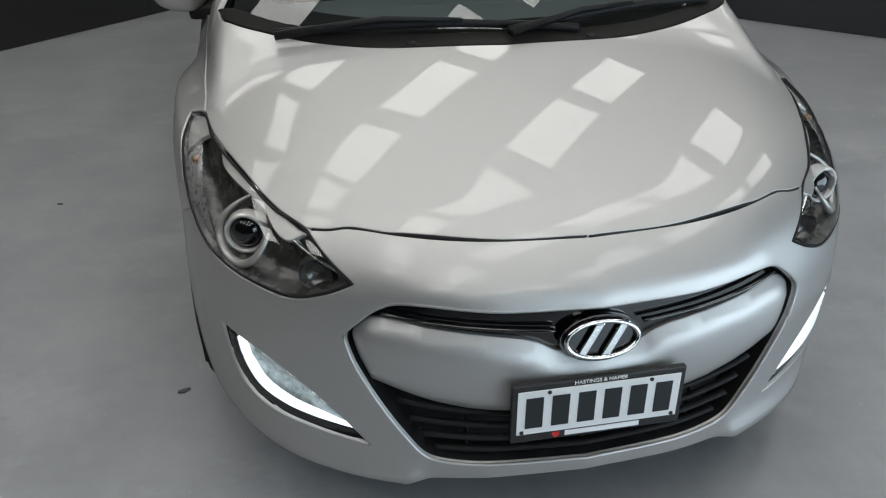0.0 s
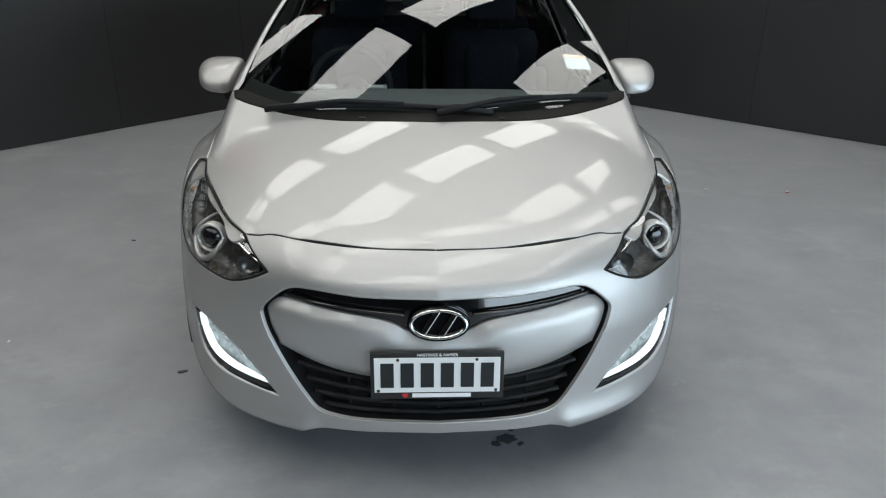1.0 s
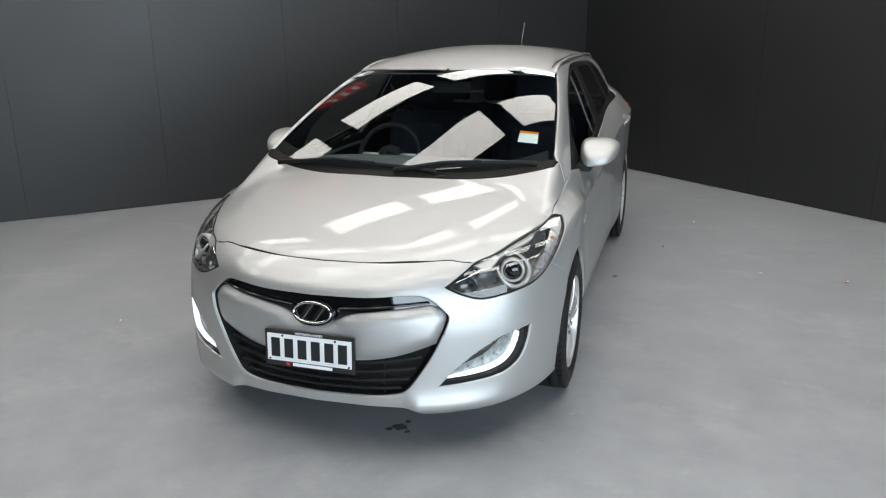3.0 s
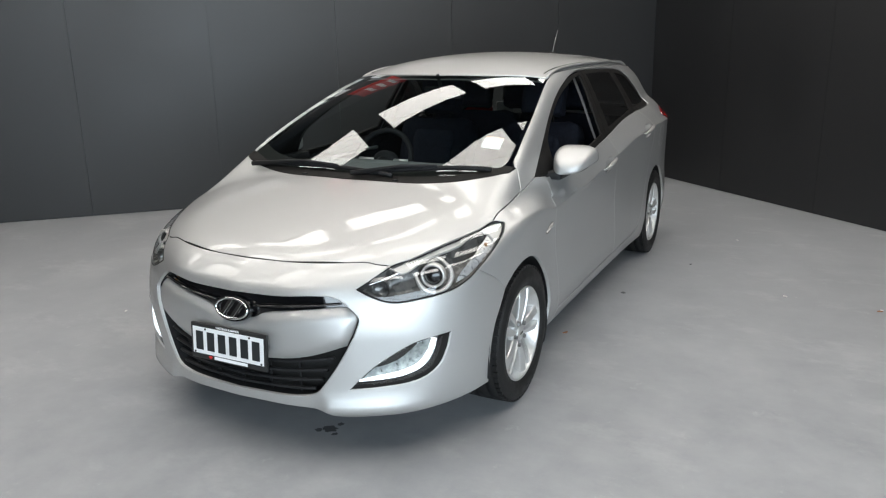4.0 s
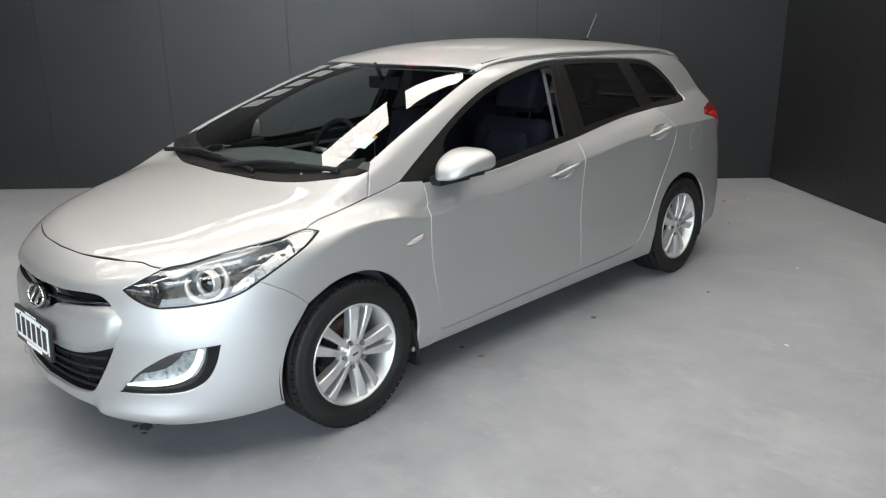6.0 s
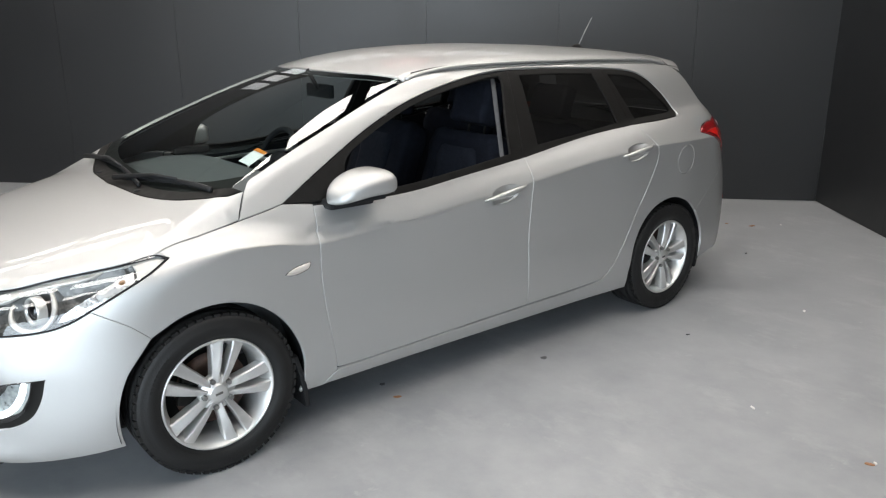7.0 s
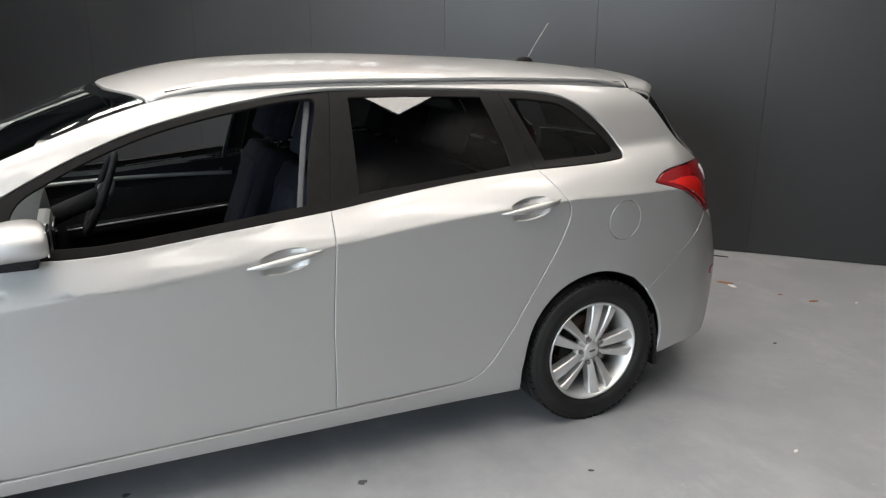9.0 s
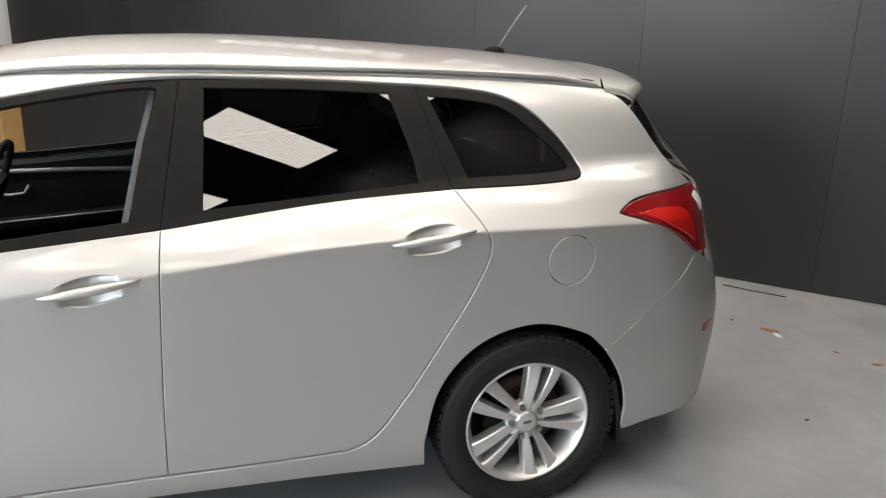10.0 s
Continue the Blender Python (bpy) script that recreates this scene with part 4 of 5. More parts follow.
# Mud flaps.
for s in (1, -1):
    for y0, z0, z1 in ((1.180, 0.125, 0.36), (3.818, 0.17, 0.42)):
        bm = bmesh.new()
        rings = []
        for z in np.linspace(z1, z0, 7):
            y = y0 + 0.28 * (z1 - z) - 0.25 * (z1 - z) ** 2
            w = 0.858 - 0.22 * max(0.0, z0 + 0.10 - z)
            rings.append([bm.verts.new((s * xx, y + dy, z)) for xx, dy in ((0.68, 0.0), (w, 0.0), (w, 0.018), (w - 0.012, 0.024), (0.68, 0.024))])
        for r0, r1 in zip(rings, rings[1:]):
            for j in range(5):
                bm.faces.new((r0[j], r0[(j + 1) % 5], r1[(j + 1) % 5], r1[j]))
        bm.faces.new(rings[0])
        bm.faces.new(rings[-1])
        part("mud_flap", bm, M_BLACK, car, bevel=0.003)

# ---- grille, emblem, number plate ----
INNER = [(0.0, 0.548, 1), (0.085, 0.55), (0.13, 0.573), (0.19, 0.588), (0.34, 0.607), (0.455, 0.619), (0.498, 0.586), (0.498, 0.555), (0.467, 0.470, 1), (0.30, 0.418), (0.14, 0.398), (0.0, 0.397, 1)]


def bulge(by, base=-0.02):
    """A fold that stands proud between its edges."""
    def off(q, edge):
        far = np.min(np.hypot(q[:, None, 0] - edge[None, :, 0], q[:, None, 1] - edge[None, :, 1]), 1)
        return base + by * np.clip(far / 0.038, 0, 1) ** 0.7
    return off


inner = both(band_line([(*at_front(p[0], p[1]), *p[2:]) for p in INNER], False))
panel("grille_panel", inner, lift_band, M_PAINT, car, gap=0.0, off=bulge(0.022, -0.022), step=0.018, lip=0.012)
upper = both(band_line([at_front(*p) for p in [(0.0, 0.655), (0.20, 0.657), (0.36, 0.665), (0.43, 0.653), (0.47, 0.615), (0.34, 0.602), (0.19, 0.582), (0.13, 0.567), (0.085, 0.545), (0.0, 0.543)]], False))
panel("upper_grille", upper, lift_band, M_GLOSSBLACK, car, "black upper grille bar", gap=0.0, off=-0.034, step=0.02, lip=0.0)
for z0, z1, x1 in ((0.606, 0.634, 0.44),):
    q = np.stack([np.linspace(0.095, x1, 30), np.linspace(z0, z1, 30)], 1)
    p = lift_front(q)
    tube("upper_grille_bar", p - normals_at(p) * 0.018, 0.009, M_GLOSSBLACK, car, mirror=True, flat=0.5)
# Near-black sheet: the shade behind the grille is in its colour.
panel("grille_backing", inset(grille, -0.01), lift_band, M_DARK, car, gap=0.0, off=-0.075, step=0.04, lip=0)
# Walls of the opening.
p = lift_band(grille)
nr = normals_at(p)
n = len(p)
mesh_object("grille_shroud", np.concatenate([p - nr * 0.004, p - nr * 0.08]), [(i, (i + 1) % n, n + (i + 1) % n, n + i) for i in range(n)], M_BLACK, car, "", True)
for k, z in enumerate((0.280, 0.312, 0.346, 0.382, 0.420)):
    x1 = float(np.interp(z, [0.262, 0.285, 0.43, 0.47], [0.30, 0.35, 0.452, 0.475]))
    xs = np.linspace(-x1, x1, 60)
    p = lift_front(np.stack([xs, z + 0.035 * (xs / 0.45) ** 2 * (0.4 + k * 0.25)], 1))
    tube("lower_grille_slat", p - normals_at(p) * 0.030, 0.0085, M_BLACK, car, flat=0.8)
for x in (-0.27, -0.135, 0.0, 0.135, 0.27):
    p = lift_front(np.stack([np.full(8, x), np.linspace(0.245, 0.43, 8)], 1))
    tube("grille_rib", p - normals_at(p) * 0.045, 0.005, M_BLACK, car)
tube("grille_edge", lift_band(grille) - normals_at(lift_band(grille)) * 0.004, 0.0045, M_PAINT, bumper, closed=True)

# Emblem: a chrome oval with a plain slanted shape.
em = new("emblem")
em.parent = car
em.matrix_basis = pose(0, 0.014, 0.582, 90 - 16, 0, 0)
a = np.linspace(0, 2 * np.pi, 64, endpoint=False)
tube("ring", np.stack([0.077 * np.cos(a), 0.039 * np.sin(a), 0 * a + 0.004], 1), 0.0052, M_CHROME, em, closed=True)
bm = bmesh.new()
for k in a:
    bm.verts.new((0.088 * math.cos(k), 0.050 * math.sin(k), -0.004))
bm.faces.new(bm.verts[:])
ext = bmesh.ops.extrude_face_region(bm, geom=bm.faces[:])
bmesh.ops.translate(bm, verts=[v for v in ext["geom"] if isinstance(v, bmesh.types.BMVert)], vec=(0, 0, -0.014))
part("emblem_base", bm, M_GLOSSBLACK, em)
for sx in (-1, 1):
    bm = bmesh.new()
    v = box_mesh(bm, (-0.010, -0.034, -0.003), (0.010, 0.034, 0.007))
    for k in v:
        k.co.x += sx * 0.024 + k.co.y * 0.55 + (0.006 * sx if k.co.y * sx > 0 else 0)
    part("slanted_bar", bm, M_CHROME, em, bevel=0.0025)

# Plate in its frame; the characters are plain bars.
plate = new("number_plate")
plate.parent = car
plate.matrix_basis = pose(-0.004, -0.022, 0.438, 90 - 4, 0, 0)
bm = bmesh.new()
box_mesh(bm, (-0.187, -0.072, -0.012), (0.187, 0.072, 0.002))
part("plate_frame", bm, M_PLATEFRAME, plate, "black plate surround", bevel=0.003)
bm = bmesh.new()
box_mesh(bm, (-0.176, -0.050, 0.0022), (0.176, 0.058, 0.0045))
part("plate_face", bm, M_WHITE, plate, "white reflective plate", bevel=0.001)
for i in range(6):
    x = -0.140 + 0.056 * i
    bm = bmesh.new()
    box_mesh(bm, (x - 0.0185, -0.034, 0.0048), (x + 0.0185, 0.042, 0.0058))
    part("character_bar", bm, M_PLATEINK, plate)
bm = bmesh.new()
box_mesh(bm, (-0.070, -0.0665, 0.0022), (0.095, -0.054, 0.0032))
part("name_bar", bm, M_LETTER, plate)
bm = bmesh.new()
pts = [(-0.098, -0.055), (-0.082, -0.055), (-0.082, -0.062), (-0.090, -0.069), (-0.098, -0.062)]
f = bm.faces.new([bm.verts.new((x, y, 0.0034)) for x, y in pts])
bmesh.ops.translate(bm, verts=[v for v in bmesh.ops.extrude_face_region(bm, geom=[f])["geom"] if isinstance(v, bmesh.types.BMVert)], vec=(0, 0, -0.002))
part("shield", bm, M_LOGO_RED, plate)
for x in (-0.165, 0.165, -0.11, 0.11):
    bm = bmesh.new()
    bmesh.ops.create_cone(bm, cap_ends=True, segments=12, radius1=0.005, radius2=0.004, depth=0.004, matrix=Matrix.Translation((x, 0.052 if abs(x) < 0.12 else -0.044, 0.005)))
    part("plate_screw", bm, M_PLATEFRAME, plate)


def letters(name, words, size, mat, parent, m, label="", depth=0.0005):
    cu = bpy.data.curves.new(name, "FONT")
    cu.body, cu.size, cu.align_x, cu.align_y, cu.extrude = words, size, "CENTER", "CENTER", depth
    ob = bpy.data.objects.new(name, cu)
    scene.collection.objects.link(ob)
    bpy.context.view_layer.update()
    me = bpy.data.meshes.new_from_object(ob.evaluated_get(bpy.context.evaluated_depsgraph_get()))
    bpy.data.objects.remove(ob)
    me.materials.clear()
    me.materials.append(mat)
    out = new(name, me)
    out.parent = parent
    out.matrix_basis = m
    if label:
        out["label"] = label
    return out


letters("place_names", "HASTINGS & NAPIER", 0.0125, M_LETTER, plate, pose(0, 0.0652, 0.0026))


# ---- headlamps ----
hl_line = band_line([*HL_LOW, *HL_REAR, *HL_UP])
lamps = {}
for s in (1, -1):
    lamps[s] = new("headlamp")
    lamps[s].parent = car
    lamps[s]["label"] = "clear headlamp with projector lens and chrome trim"


def deep(by, width=0.035):
    def off(q, edge):
        far = np.min(np.hypot(q[:, None, 0] - edge[None, :, 0], q[:, None, 1] - edge[None, :, 1]), 1)
        return -0.006 - by * np.clip(far / width, 0, 1) ** 0.7
    return off


panel("lamp_housing", hl_line, lift_band, M_HLBACK, lamps[1], gap=0.001, off=deep(0.055), step=0.014, lip=0, mirror=lamps[-1])
panel("lens_cover", hl_line, lift_band, M_LENS, lamps[1], gap=0.004, off=-0.001, step=0.02, lip=0, mirror=lamps[-1])
edge_p = lift_band(inset(hl_line, 0.003))
tube("lens_seal", edge_p - normals_at(edge_p) * 0.003, 0.0032, M_BLACK, lamps[1], closed=True, sides=6)
tube("lens_seal", (edge_p - normals_at(edge_p) * 0.003) * [-1, 1, 1], 0.0032, M_BLACK, lamps[-1], closed=True, sides=6)


def on_front(x, z, d):
    """A place d behind the skin, seen from ahead."""
    p = lift_front([(x, z)])
    return Vector((p - normals_at(p) * d)[0])


def lathe(name, prof, mat, parent, m, n=40, label=""):
    k = len(prof)
    v = [m @ Vector((r * math.cos(2 * math.pi * i / n), r * math.sin(2 * math.pi * i / n), h)) for i in range(n) for r, h in prof]
    f = [(i * k + j, i * k + j + 1, (i + 1) % n * k + j + 1, (i + 1) % n * k + j) for i in range(n) for j in range(k - 1)]
    return mesh_object(name, v, f, mat, parent, label, True)


for s in (1, -1):
    flip = Matrix.Diagonal((s, 1, 1, 1))
    c = on_front(0.712, 0.722, 0.034)
    m = flip @ look(c, c + Vector((0.25, -1, 0.10))) @ pose(0, 0, 0, 0, 180, 0)
    lathe("projector_ring", [(0.036, 0.002), (0.039, 0.010), (0.044, 0.012), (0.047, 0.006), (0.048, -0.02)], M_HLSILVER, lamps[s], m)
    lathe("projector_lens", [(0.0005, 0.016), (0.015, 0.014), (0.027, 0.008), (0.036, -0.002)], M_GLOSSBLACK, lamps[s], m, label="dark projector lens")
    c = on_front(0.565, 0.690, 0.030)
    m = flip @ look(c, c + Vector((0.1, -1, 0.05))) @ pose(0, 0, 0, 0, 180, 0)
    lathe("reflector", [(0.036, 0.012), (0.033, 0.0), (0.022, -0.010), (0.0005, -0.014)], M_HLDARK, lamps[s], m, label="dark ribbed high-beam bowl")
    for k in range(5):
        r = 0.010 + 0.0055 * k
        lathe("bowl_rib", [(r, -0.012 + 0.02 * r), (r + 0.001, -0.009 + 0.03 * r), (r + 0.002, -0.012 + 0.02 * r)], M_HLDARK, lamps[s], m)
    # Light guide: a band that runs under the projector and up its outer side.
    q0 = to_band(np.array([at_front(0.712, 0.722)]))[0]
    a = np.radians(np.linspace(-190, 62, 46))
    q = lift_band(np.stack([q0[0] + 0.080 * np.cos(a), q0[1] + 0.072 * np.sin(a)], 1))
    tube("light_guide", (q - normals_at(q) * 0.021) * [s, 1, 1], np.interp(np.linspace(0, 1, 46), [0, 0.2, 0.8, 1], [0.004, 0.0115, 0.0095, 0.003]), M_HLSILVER, lamps[s], flat=0.8)
    # Blade from upper edge towards inner tip, standing in for a ceiling-light reflection.
    q = lift_band(band_line([at_front(0.515, 0.700), at_front(0.570, 0.722), at_front(0.625, 0.752), at_top(0.675, 0.47)], False))
    tube("lens_reflection_streak", (q - normals_at(q) * 0.018) * [s, 1, 1], 0.0065, M_REFLECT, lamps[s], flat=0.6)
# Faceted side reflectors along the outer edge, with the bulb behind.
def facets(q, edge):
    """A crystal-cut relief."""
    k = np.random.RandomState(5).uniform(-1, 1, len(q))
    return -0.017 + 0.0022 * k


strip = band_line([at_side(0.400, 0.672, 1), at_side(0.470, 0.693), at_side(0.55, 0.732), at_side(0.64, 0.777, 1), at_side(0.650, 0.812, 1), at_side(0.57, 0.782), at_side(0.49, 0.742), at_side(0.425, 0.702)])
panel("side_reflector", strip, lift_band, M_CRYSTAL, lamps[1], "crystal-cut side reflector", gap=0.0, off=facets, step=0.0085, lip=0.0, mirror=lamps[-1])
for s in (1, -1):
    p0 = lift_side([(0.605, 0.785)])
    c = Vector((p0 - normals_at(p0) * 0.016)[0])
    lathe("indicator_bulb", [(0.0005, 0.010), (0.006, 0.008), (0.009, 0.0), (0.009, -0.01)], M_BULB, lamps[s], Matrix.Diagonal((s, 1, 1, 1)) @ look(c, c + Vector((0.8, -0.9, 0.2))) @ pose(0, 0, 0, 0, 180, 0), 16)
# Silver bezel under the upper edge, widening into the rear tip.
bezel = band_line([at_side(0.765, 0.832, 1), at_side(0.735, 0.842), at_top(0.756, 0.63), at_top(0.680, 0.45), at_top(0.622, 0.34), at_front(0.566, 0.748, 1), at_front(0.615, 0.728), at_front(0.660, 0.764), at_side(0.52, 0.795), at_side(0.60, 0.818), at_side(0.655, 0.824), at_side(0.648, 0.785, 1), at_side(0.70, 0.803)])
panel("lamp_bezel", bezel, lift_band, M_HLSILVER, lamps[1], "silver inner bezel", gap=0.004, off=-0.011, step=0.014, lip=0.012, mirror=lamps[-1])

# ---- fog lamps with running lights ----
fogs = {}
for s in (1, -1):
    fogs[s] = new("fog_lamp")
    fogs[s].parent = car
    fogs[s]["label"] = "fog lamp with lit L-shaped running light"
panel("recess", fog, lift_band, M_TRIM, fogs[1], gap=-0.001, off=deep(0.030, 0.05), step=0.014, lip=0, mirror=fogs[-1])
glass_line = band_line([at_front(0.497, 0.330, 1), at_front(0.560, 0.388), at_front(0.63, 0.438), at_front(0.70, 0.474), at_front(0.750, 0.484, 1), at_front(0.739, 0.42), at_front(0.708, 0.364), at_front(0.60, 0.332)])
panel("fog_reflector", glass_line, lift_band, M_FOGBOWL, fogs[1], gap=0.004, off=lambda q, e: bowl(0.018)(q, e) - 0.016, step=0.012, lip=0, mirror=fogs[-1])
panel("fog_lens", glass_line, lift_band, M_LENS, fogs[1], gap=-0.004, off=0.0035, step=0.012, lip=0.010, mirror=fogs[-1])
drl = lift_band(band_line([at_front(0.505, 0.334), at_front(0.578, 0.344), at_front(0.645, 0.356), at_front(0.697, 0.382), at_front(0.725, 0.430), at_front(0.736, 0.478)], False))
dn = normals_at(drl)
rad = np.interp(np.linspace(0, 1, len(drl)), [0, 0.25, 0.6, 0.9, 1.0], [0.004, 0.009, 0.011, 0.011, 0.0095])
tube("running_light", drl - dn * 0.010, rad, M_DRL, fogs[1], sides=10)
tube("running_light", (drl - dn * 0.010) * [-1, 1, 1], rad, M_DRL, fogs[-1], sides=10)

# ---- mirrors ----
for s in (1, -1):
    mir = new("door_mirror")
    mir.parent = car
    mir["label"] = "silver door mirror with black base"
    v, f = [], []
    nu, nv = 36, 20
    for j in range(nv + 1):
        b = math.pi * (j / nv) - math.pi / 2
        for i in range(nu):
            a = 2 * math.pi * i / nu
            cx, cz = math.cos(a), math.sin(a)
            e = 0.62
            w = math.cos(b) ** (0.66 if b < 0 else 0.24)
            y = math.sin(b)
            x = 0.098 * w * math.copysign(abs(cx) ** e, cx)
            z = (0.062 if cz > 0 else 0.042) * w * math.copysign(abs(cz) ** e, cz) * (1.0 - 0.22 * cx)
            yy = 1.54 + (0.180 * y if y < 0 else 0.060 * y) + 0.10 * x
            v.append((s * (0.888 + x), yy, 0.992 + z + 0.05 * x - (0.040 * y * y if y < 0 else 0)))
    f = [(j * nu + i, j * nu + (i + 1) % nu, (j + 1) * nu + (i + 1) % nu, (j + 1) * nu + i) for j in range(nv) for i in range(nu)]
    mesh_object("mirror_shell", v, outward(v, f), M_PAINT, mir, "", True)
    bm = bmesh.new()
    vs = box_mesh(bm, (0.81, 1.425, 0.938), (0.935, 1.575, 0.962))
    for k in vs:
        if k.co.x > 0.9:
            k.co.y += 0.02 if k.co.y < 1.5 else 0.0
    bmesh.ops.scale(bm, vec=(s, 1, 1), verts=bm.verts[:])
    part("mirror_base", bm, M_BLACK, mir, bevel=0.008)
    bm = bmesh.new()
    vs = box_mesh(bm, (0.745, 1.37, 0.905), (0.86, 1.57, 0.944))
    bmesh.ops.scale(bm, vec=(s, 1, 1), verts=bm.verts[:])
    part("mirror_arm", bm, M_BLACK, mir, bevel=0.015)
    bm = bmesh.new()
    vs = box_mesh(bm, (0.835, 1.600, 0.962), (0.945, 1.606, 1.035))
    bmesh.ops.scale(bm, vec=(s, 1, 1), verts=bm.verts[:])
    part("mirror_glass", bm, M_CHROME, mir, bevel=0.002)

# ---- handles, indicator, rails, aerial, spoiler, wipers ----
for (mid, tilt), doors in ((HANDLES[0], FRONT_DOORS), (HANDLES[1], REAR_DOORS)):
    t = np.linspace(-1, 1, 25)
    q = np.stack([mid[0] + 0.125 * t * math.cos(radians(tilt)), mid[1] + 0.004 + 0.125 * t * math.sin(radians(tilt))], 1)
    p = lift_side(q)
    p[:, 0] += 0.002 + 0.016 * (1 - t**4)
    rad = 0.003 + 0.0105 * (1 - np.abs(t) ** 2.2)
    for s, d in zip((1, -1), doors):
        tube("door_handle", p * [s, 1, 1], rad, M_PAINT, d, sides=12)
LEAF = [(1.170, 0.696, 1), (1.20, 0.711), (1.245, 0.721), (1.272, 0.724, 1), (1.268, 0.708), (1.245, 0.697), (1.20, 0.691)]
q = run(LEAF, 0.008)
panel("side_indicator", q, lift_side, M_INDICATOR, car, "clear side indicator", gap=0, off=bulge(0.012, 0.002), step=0.008, lip=0.006, mirror=True)
panel("indicator_seal", run(LEAF, 0.008), lift_side, M_BLACK, car, gap=-0.0025, off=0.001, step=0.01, lip=0.002, mirror=True)
t = np.linspace(0, 1, 60)
rx = np.interp(t, [0, 0.1, 0.5, 1], [0.578, 0.572, 0.568, 0.535])
q = np.stack([rx, 1.93 + t * 1.91], 1)
p = lift_top(q)
p[:, 2] += 0.019 * np.clip(np.minimum(t / 0.16, (1 - t) / 0.08), 0, 1) ** 0.6 - 0.006
tube("roof_rail", p, 0.0115, M_PAINT, car, sides=10, mirror=True, flat=0.8)
q2 = lift_top(np.stack([rx - 0.026, 1.98 + t * 1.86], 1))
tube("roof_ditch", q2 - [0, 0, 0.002], 0.0035, M_BLACK, car, sides=6, mirror=True)
base = lift_top([(0.02, 3.655)])[0]
aerial = new("aerial")
aerial.parent = car
tube("aerial_rod", [base + (0, 0.02, 0.02), base + (0, 0.065, 0.09), base + (0, 0.125, 0.175)], [0.0036, 0.0026, 0.0020], M_NUT, aerial, sides=8)
bm = bmesh.new()
bmesh.ops.create_uvsphere(bm, u_segments=20, v_segments=10, radius=1.0, matrix=Matrix.Translation(Vector(base)) @ Matrix.Diagonal((0.022, 0.045, 0.022, 1)))
part("aerial_base", bm, M_TRIM, aerial, smooth=True)

xs = np.linspace(-0.56, 0.56, 41)
sec = [(0.0, 0.001), (0.06, -0.004), (0.12, -0.014), (0.155, -0.026), (0.165, -0.042), (0.150, -0.058), (0.10, -0.075), (0.02, -0.105)]
v, f = [], []
for x in xs:
    y0 = 3.885 - 0.18 * max(0, abs(x) - 0.42) + 0.03 * (1 - (x / 0.56) ** 2)
    k = 1 - 0.35 * max(0, (abs(x) - 0.46) / 0.10)
    z0 = lift_top([(x, y0)])[0][2]
    for a, b in sec:
        v.append((x, y0 + a * k * (1.0 + 0.25 * (1 - (x / 0.56) ** 2)), z0 + b))
m8 = len(sec)
f = [(i * m8 + j, i * m8 + j + 1, (i + 1) * m8 + j + 1, (i + 1) * m8 + j) for i in range(40) for j in range(m8 - 1)]
f += [tuple(range(m8)), tuple(40 * m8 + j for j in range(m8))[::-1]]
mesh_object("roof_spoiler", v, outward(v, f), M_PAINT, car, "", True)

for x0, x1, y0, y1 in ((-0.60, 0.22, 0.93, 0.88), (0.02, 0.66, 0.875, 1.0)):
    q = np.stack([np.linspace(x0, x1, 24), np.linspace(y0, y1, 24) + 0.02 * np.sin(np.linspace(0, np.pi, 24))], 1)
    p = lift_top(q)
    nr = normals_at(p)
    wip = new("wiper")
    wip.parent = car
    tube("wiper_blade", p + nr * 0.012, 0.008, M_BLACK, wip, sides=6, flat=1.5)
    tube("wiper_arm", np.array([p[0] + nr[0] * 0.02 + (0, -0.03, -0.005), p[8] + nr[8] * 0.032, p[14] + nr[14] * 0.024]), [0.012, 0.009, 0.006], M_BLACK, wip, sides=6)
for x in (-0.25, 0.25):
    p0 = lift_top([(x, 0.855)])[0]
    bm = bmesh.new()
    box_mesh(bm, (x - 0.012, 0.845, p0[2] - 0.012), (x + 0.012, 0.87, p0[2] + 0.006))
    part("washer_nozzle", bm, M_BLACK, car, bevel=0.004)

# ---- cabin ----
dash = [(0.93, 0.86), (1.10, 0.925), (1.30, 0.945), (1.46, 0.935), (1.53, 0.88), (1.545, 0.78), (1.50, 0.66), (1.42, 0.56), (1.40, 0.40), (0.95, 0.40)]
bm = bmesh.new()
rows = [[bm.verts.new((x, y, z - 0.03 * (abs(x) / 0.74) ** 4)) for y, z in dash] for x in np.linspace(-0.72, 0.72, 13)]
for a, b in zip(rows, rows[1:]):
    for j in range(len(dash)):
        bm.faces.new((a[j], a[(j + 1) % len(dash)], b[(j + 1) % len(dash)], b[j]))
bm.faces.new(rows[0]), bm.faces.new(rows[-1])
part("dashboard", bm, M_DASH, car, "dark moulded dashboard", smooth=False, bevel=0.0)
bm = bmesh.new()
box_mesh(bm, (-0.15, 1.50, 0.48), (0.15, 1.575, 0.88), None)
part("centre_console", bm, M_SILVERTRIM, car, "silver-edged centre console", bevel=0.02)
bm = bmesh.new()
box_mesh(bm, (-0.12, 1.57, 0.66), (0.12, 1.585, 0.85))
part("radio", bm, M_GLOSSBLACK, car, bevel=0.004)
bm = bmesh.new()
box_mesh(bm, (-0.13, 1.55, 0.30), (0.13, 2.25, 0.52))
part("gear_tunnel", bm, M_CABIN, car, bevel=0.03)
wheel_s = new("steering_wheel")
wheel_s.parent = car
wheel_s.matrix_basis = pose(-0.36, 1.76, 0.88, 90 - 24, 0, 0)
a = np.linspace(0, 2 * np.pi, 48, endpoint=False)
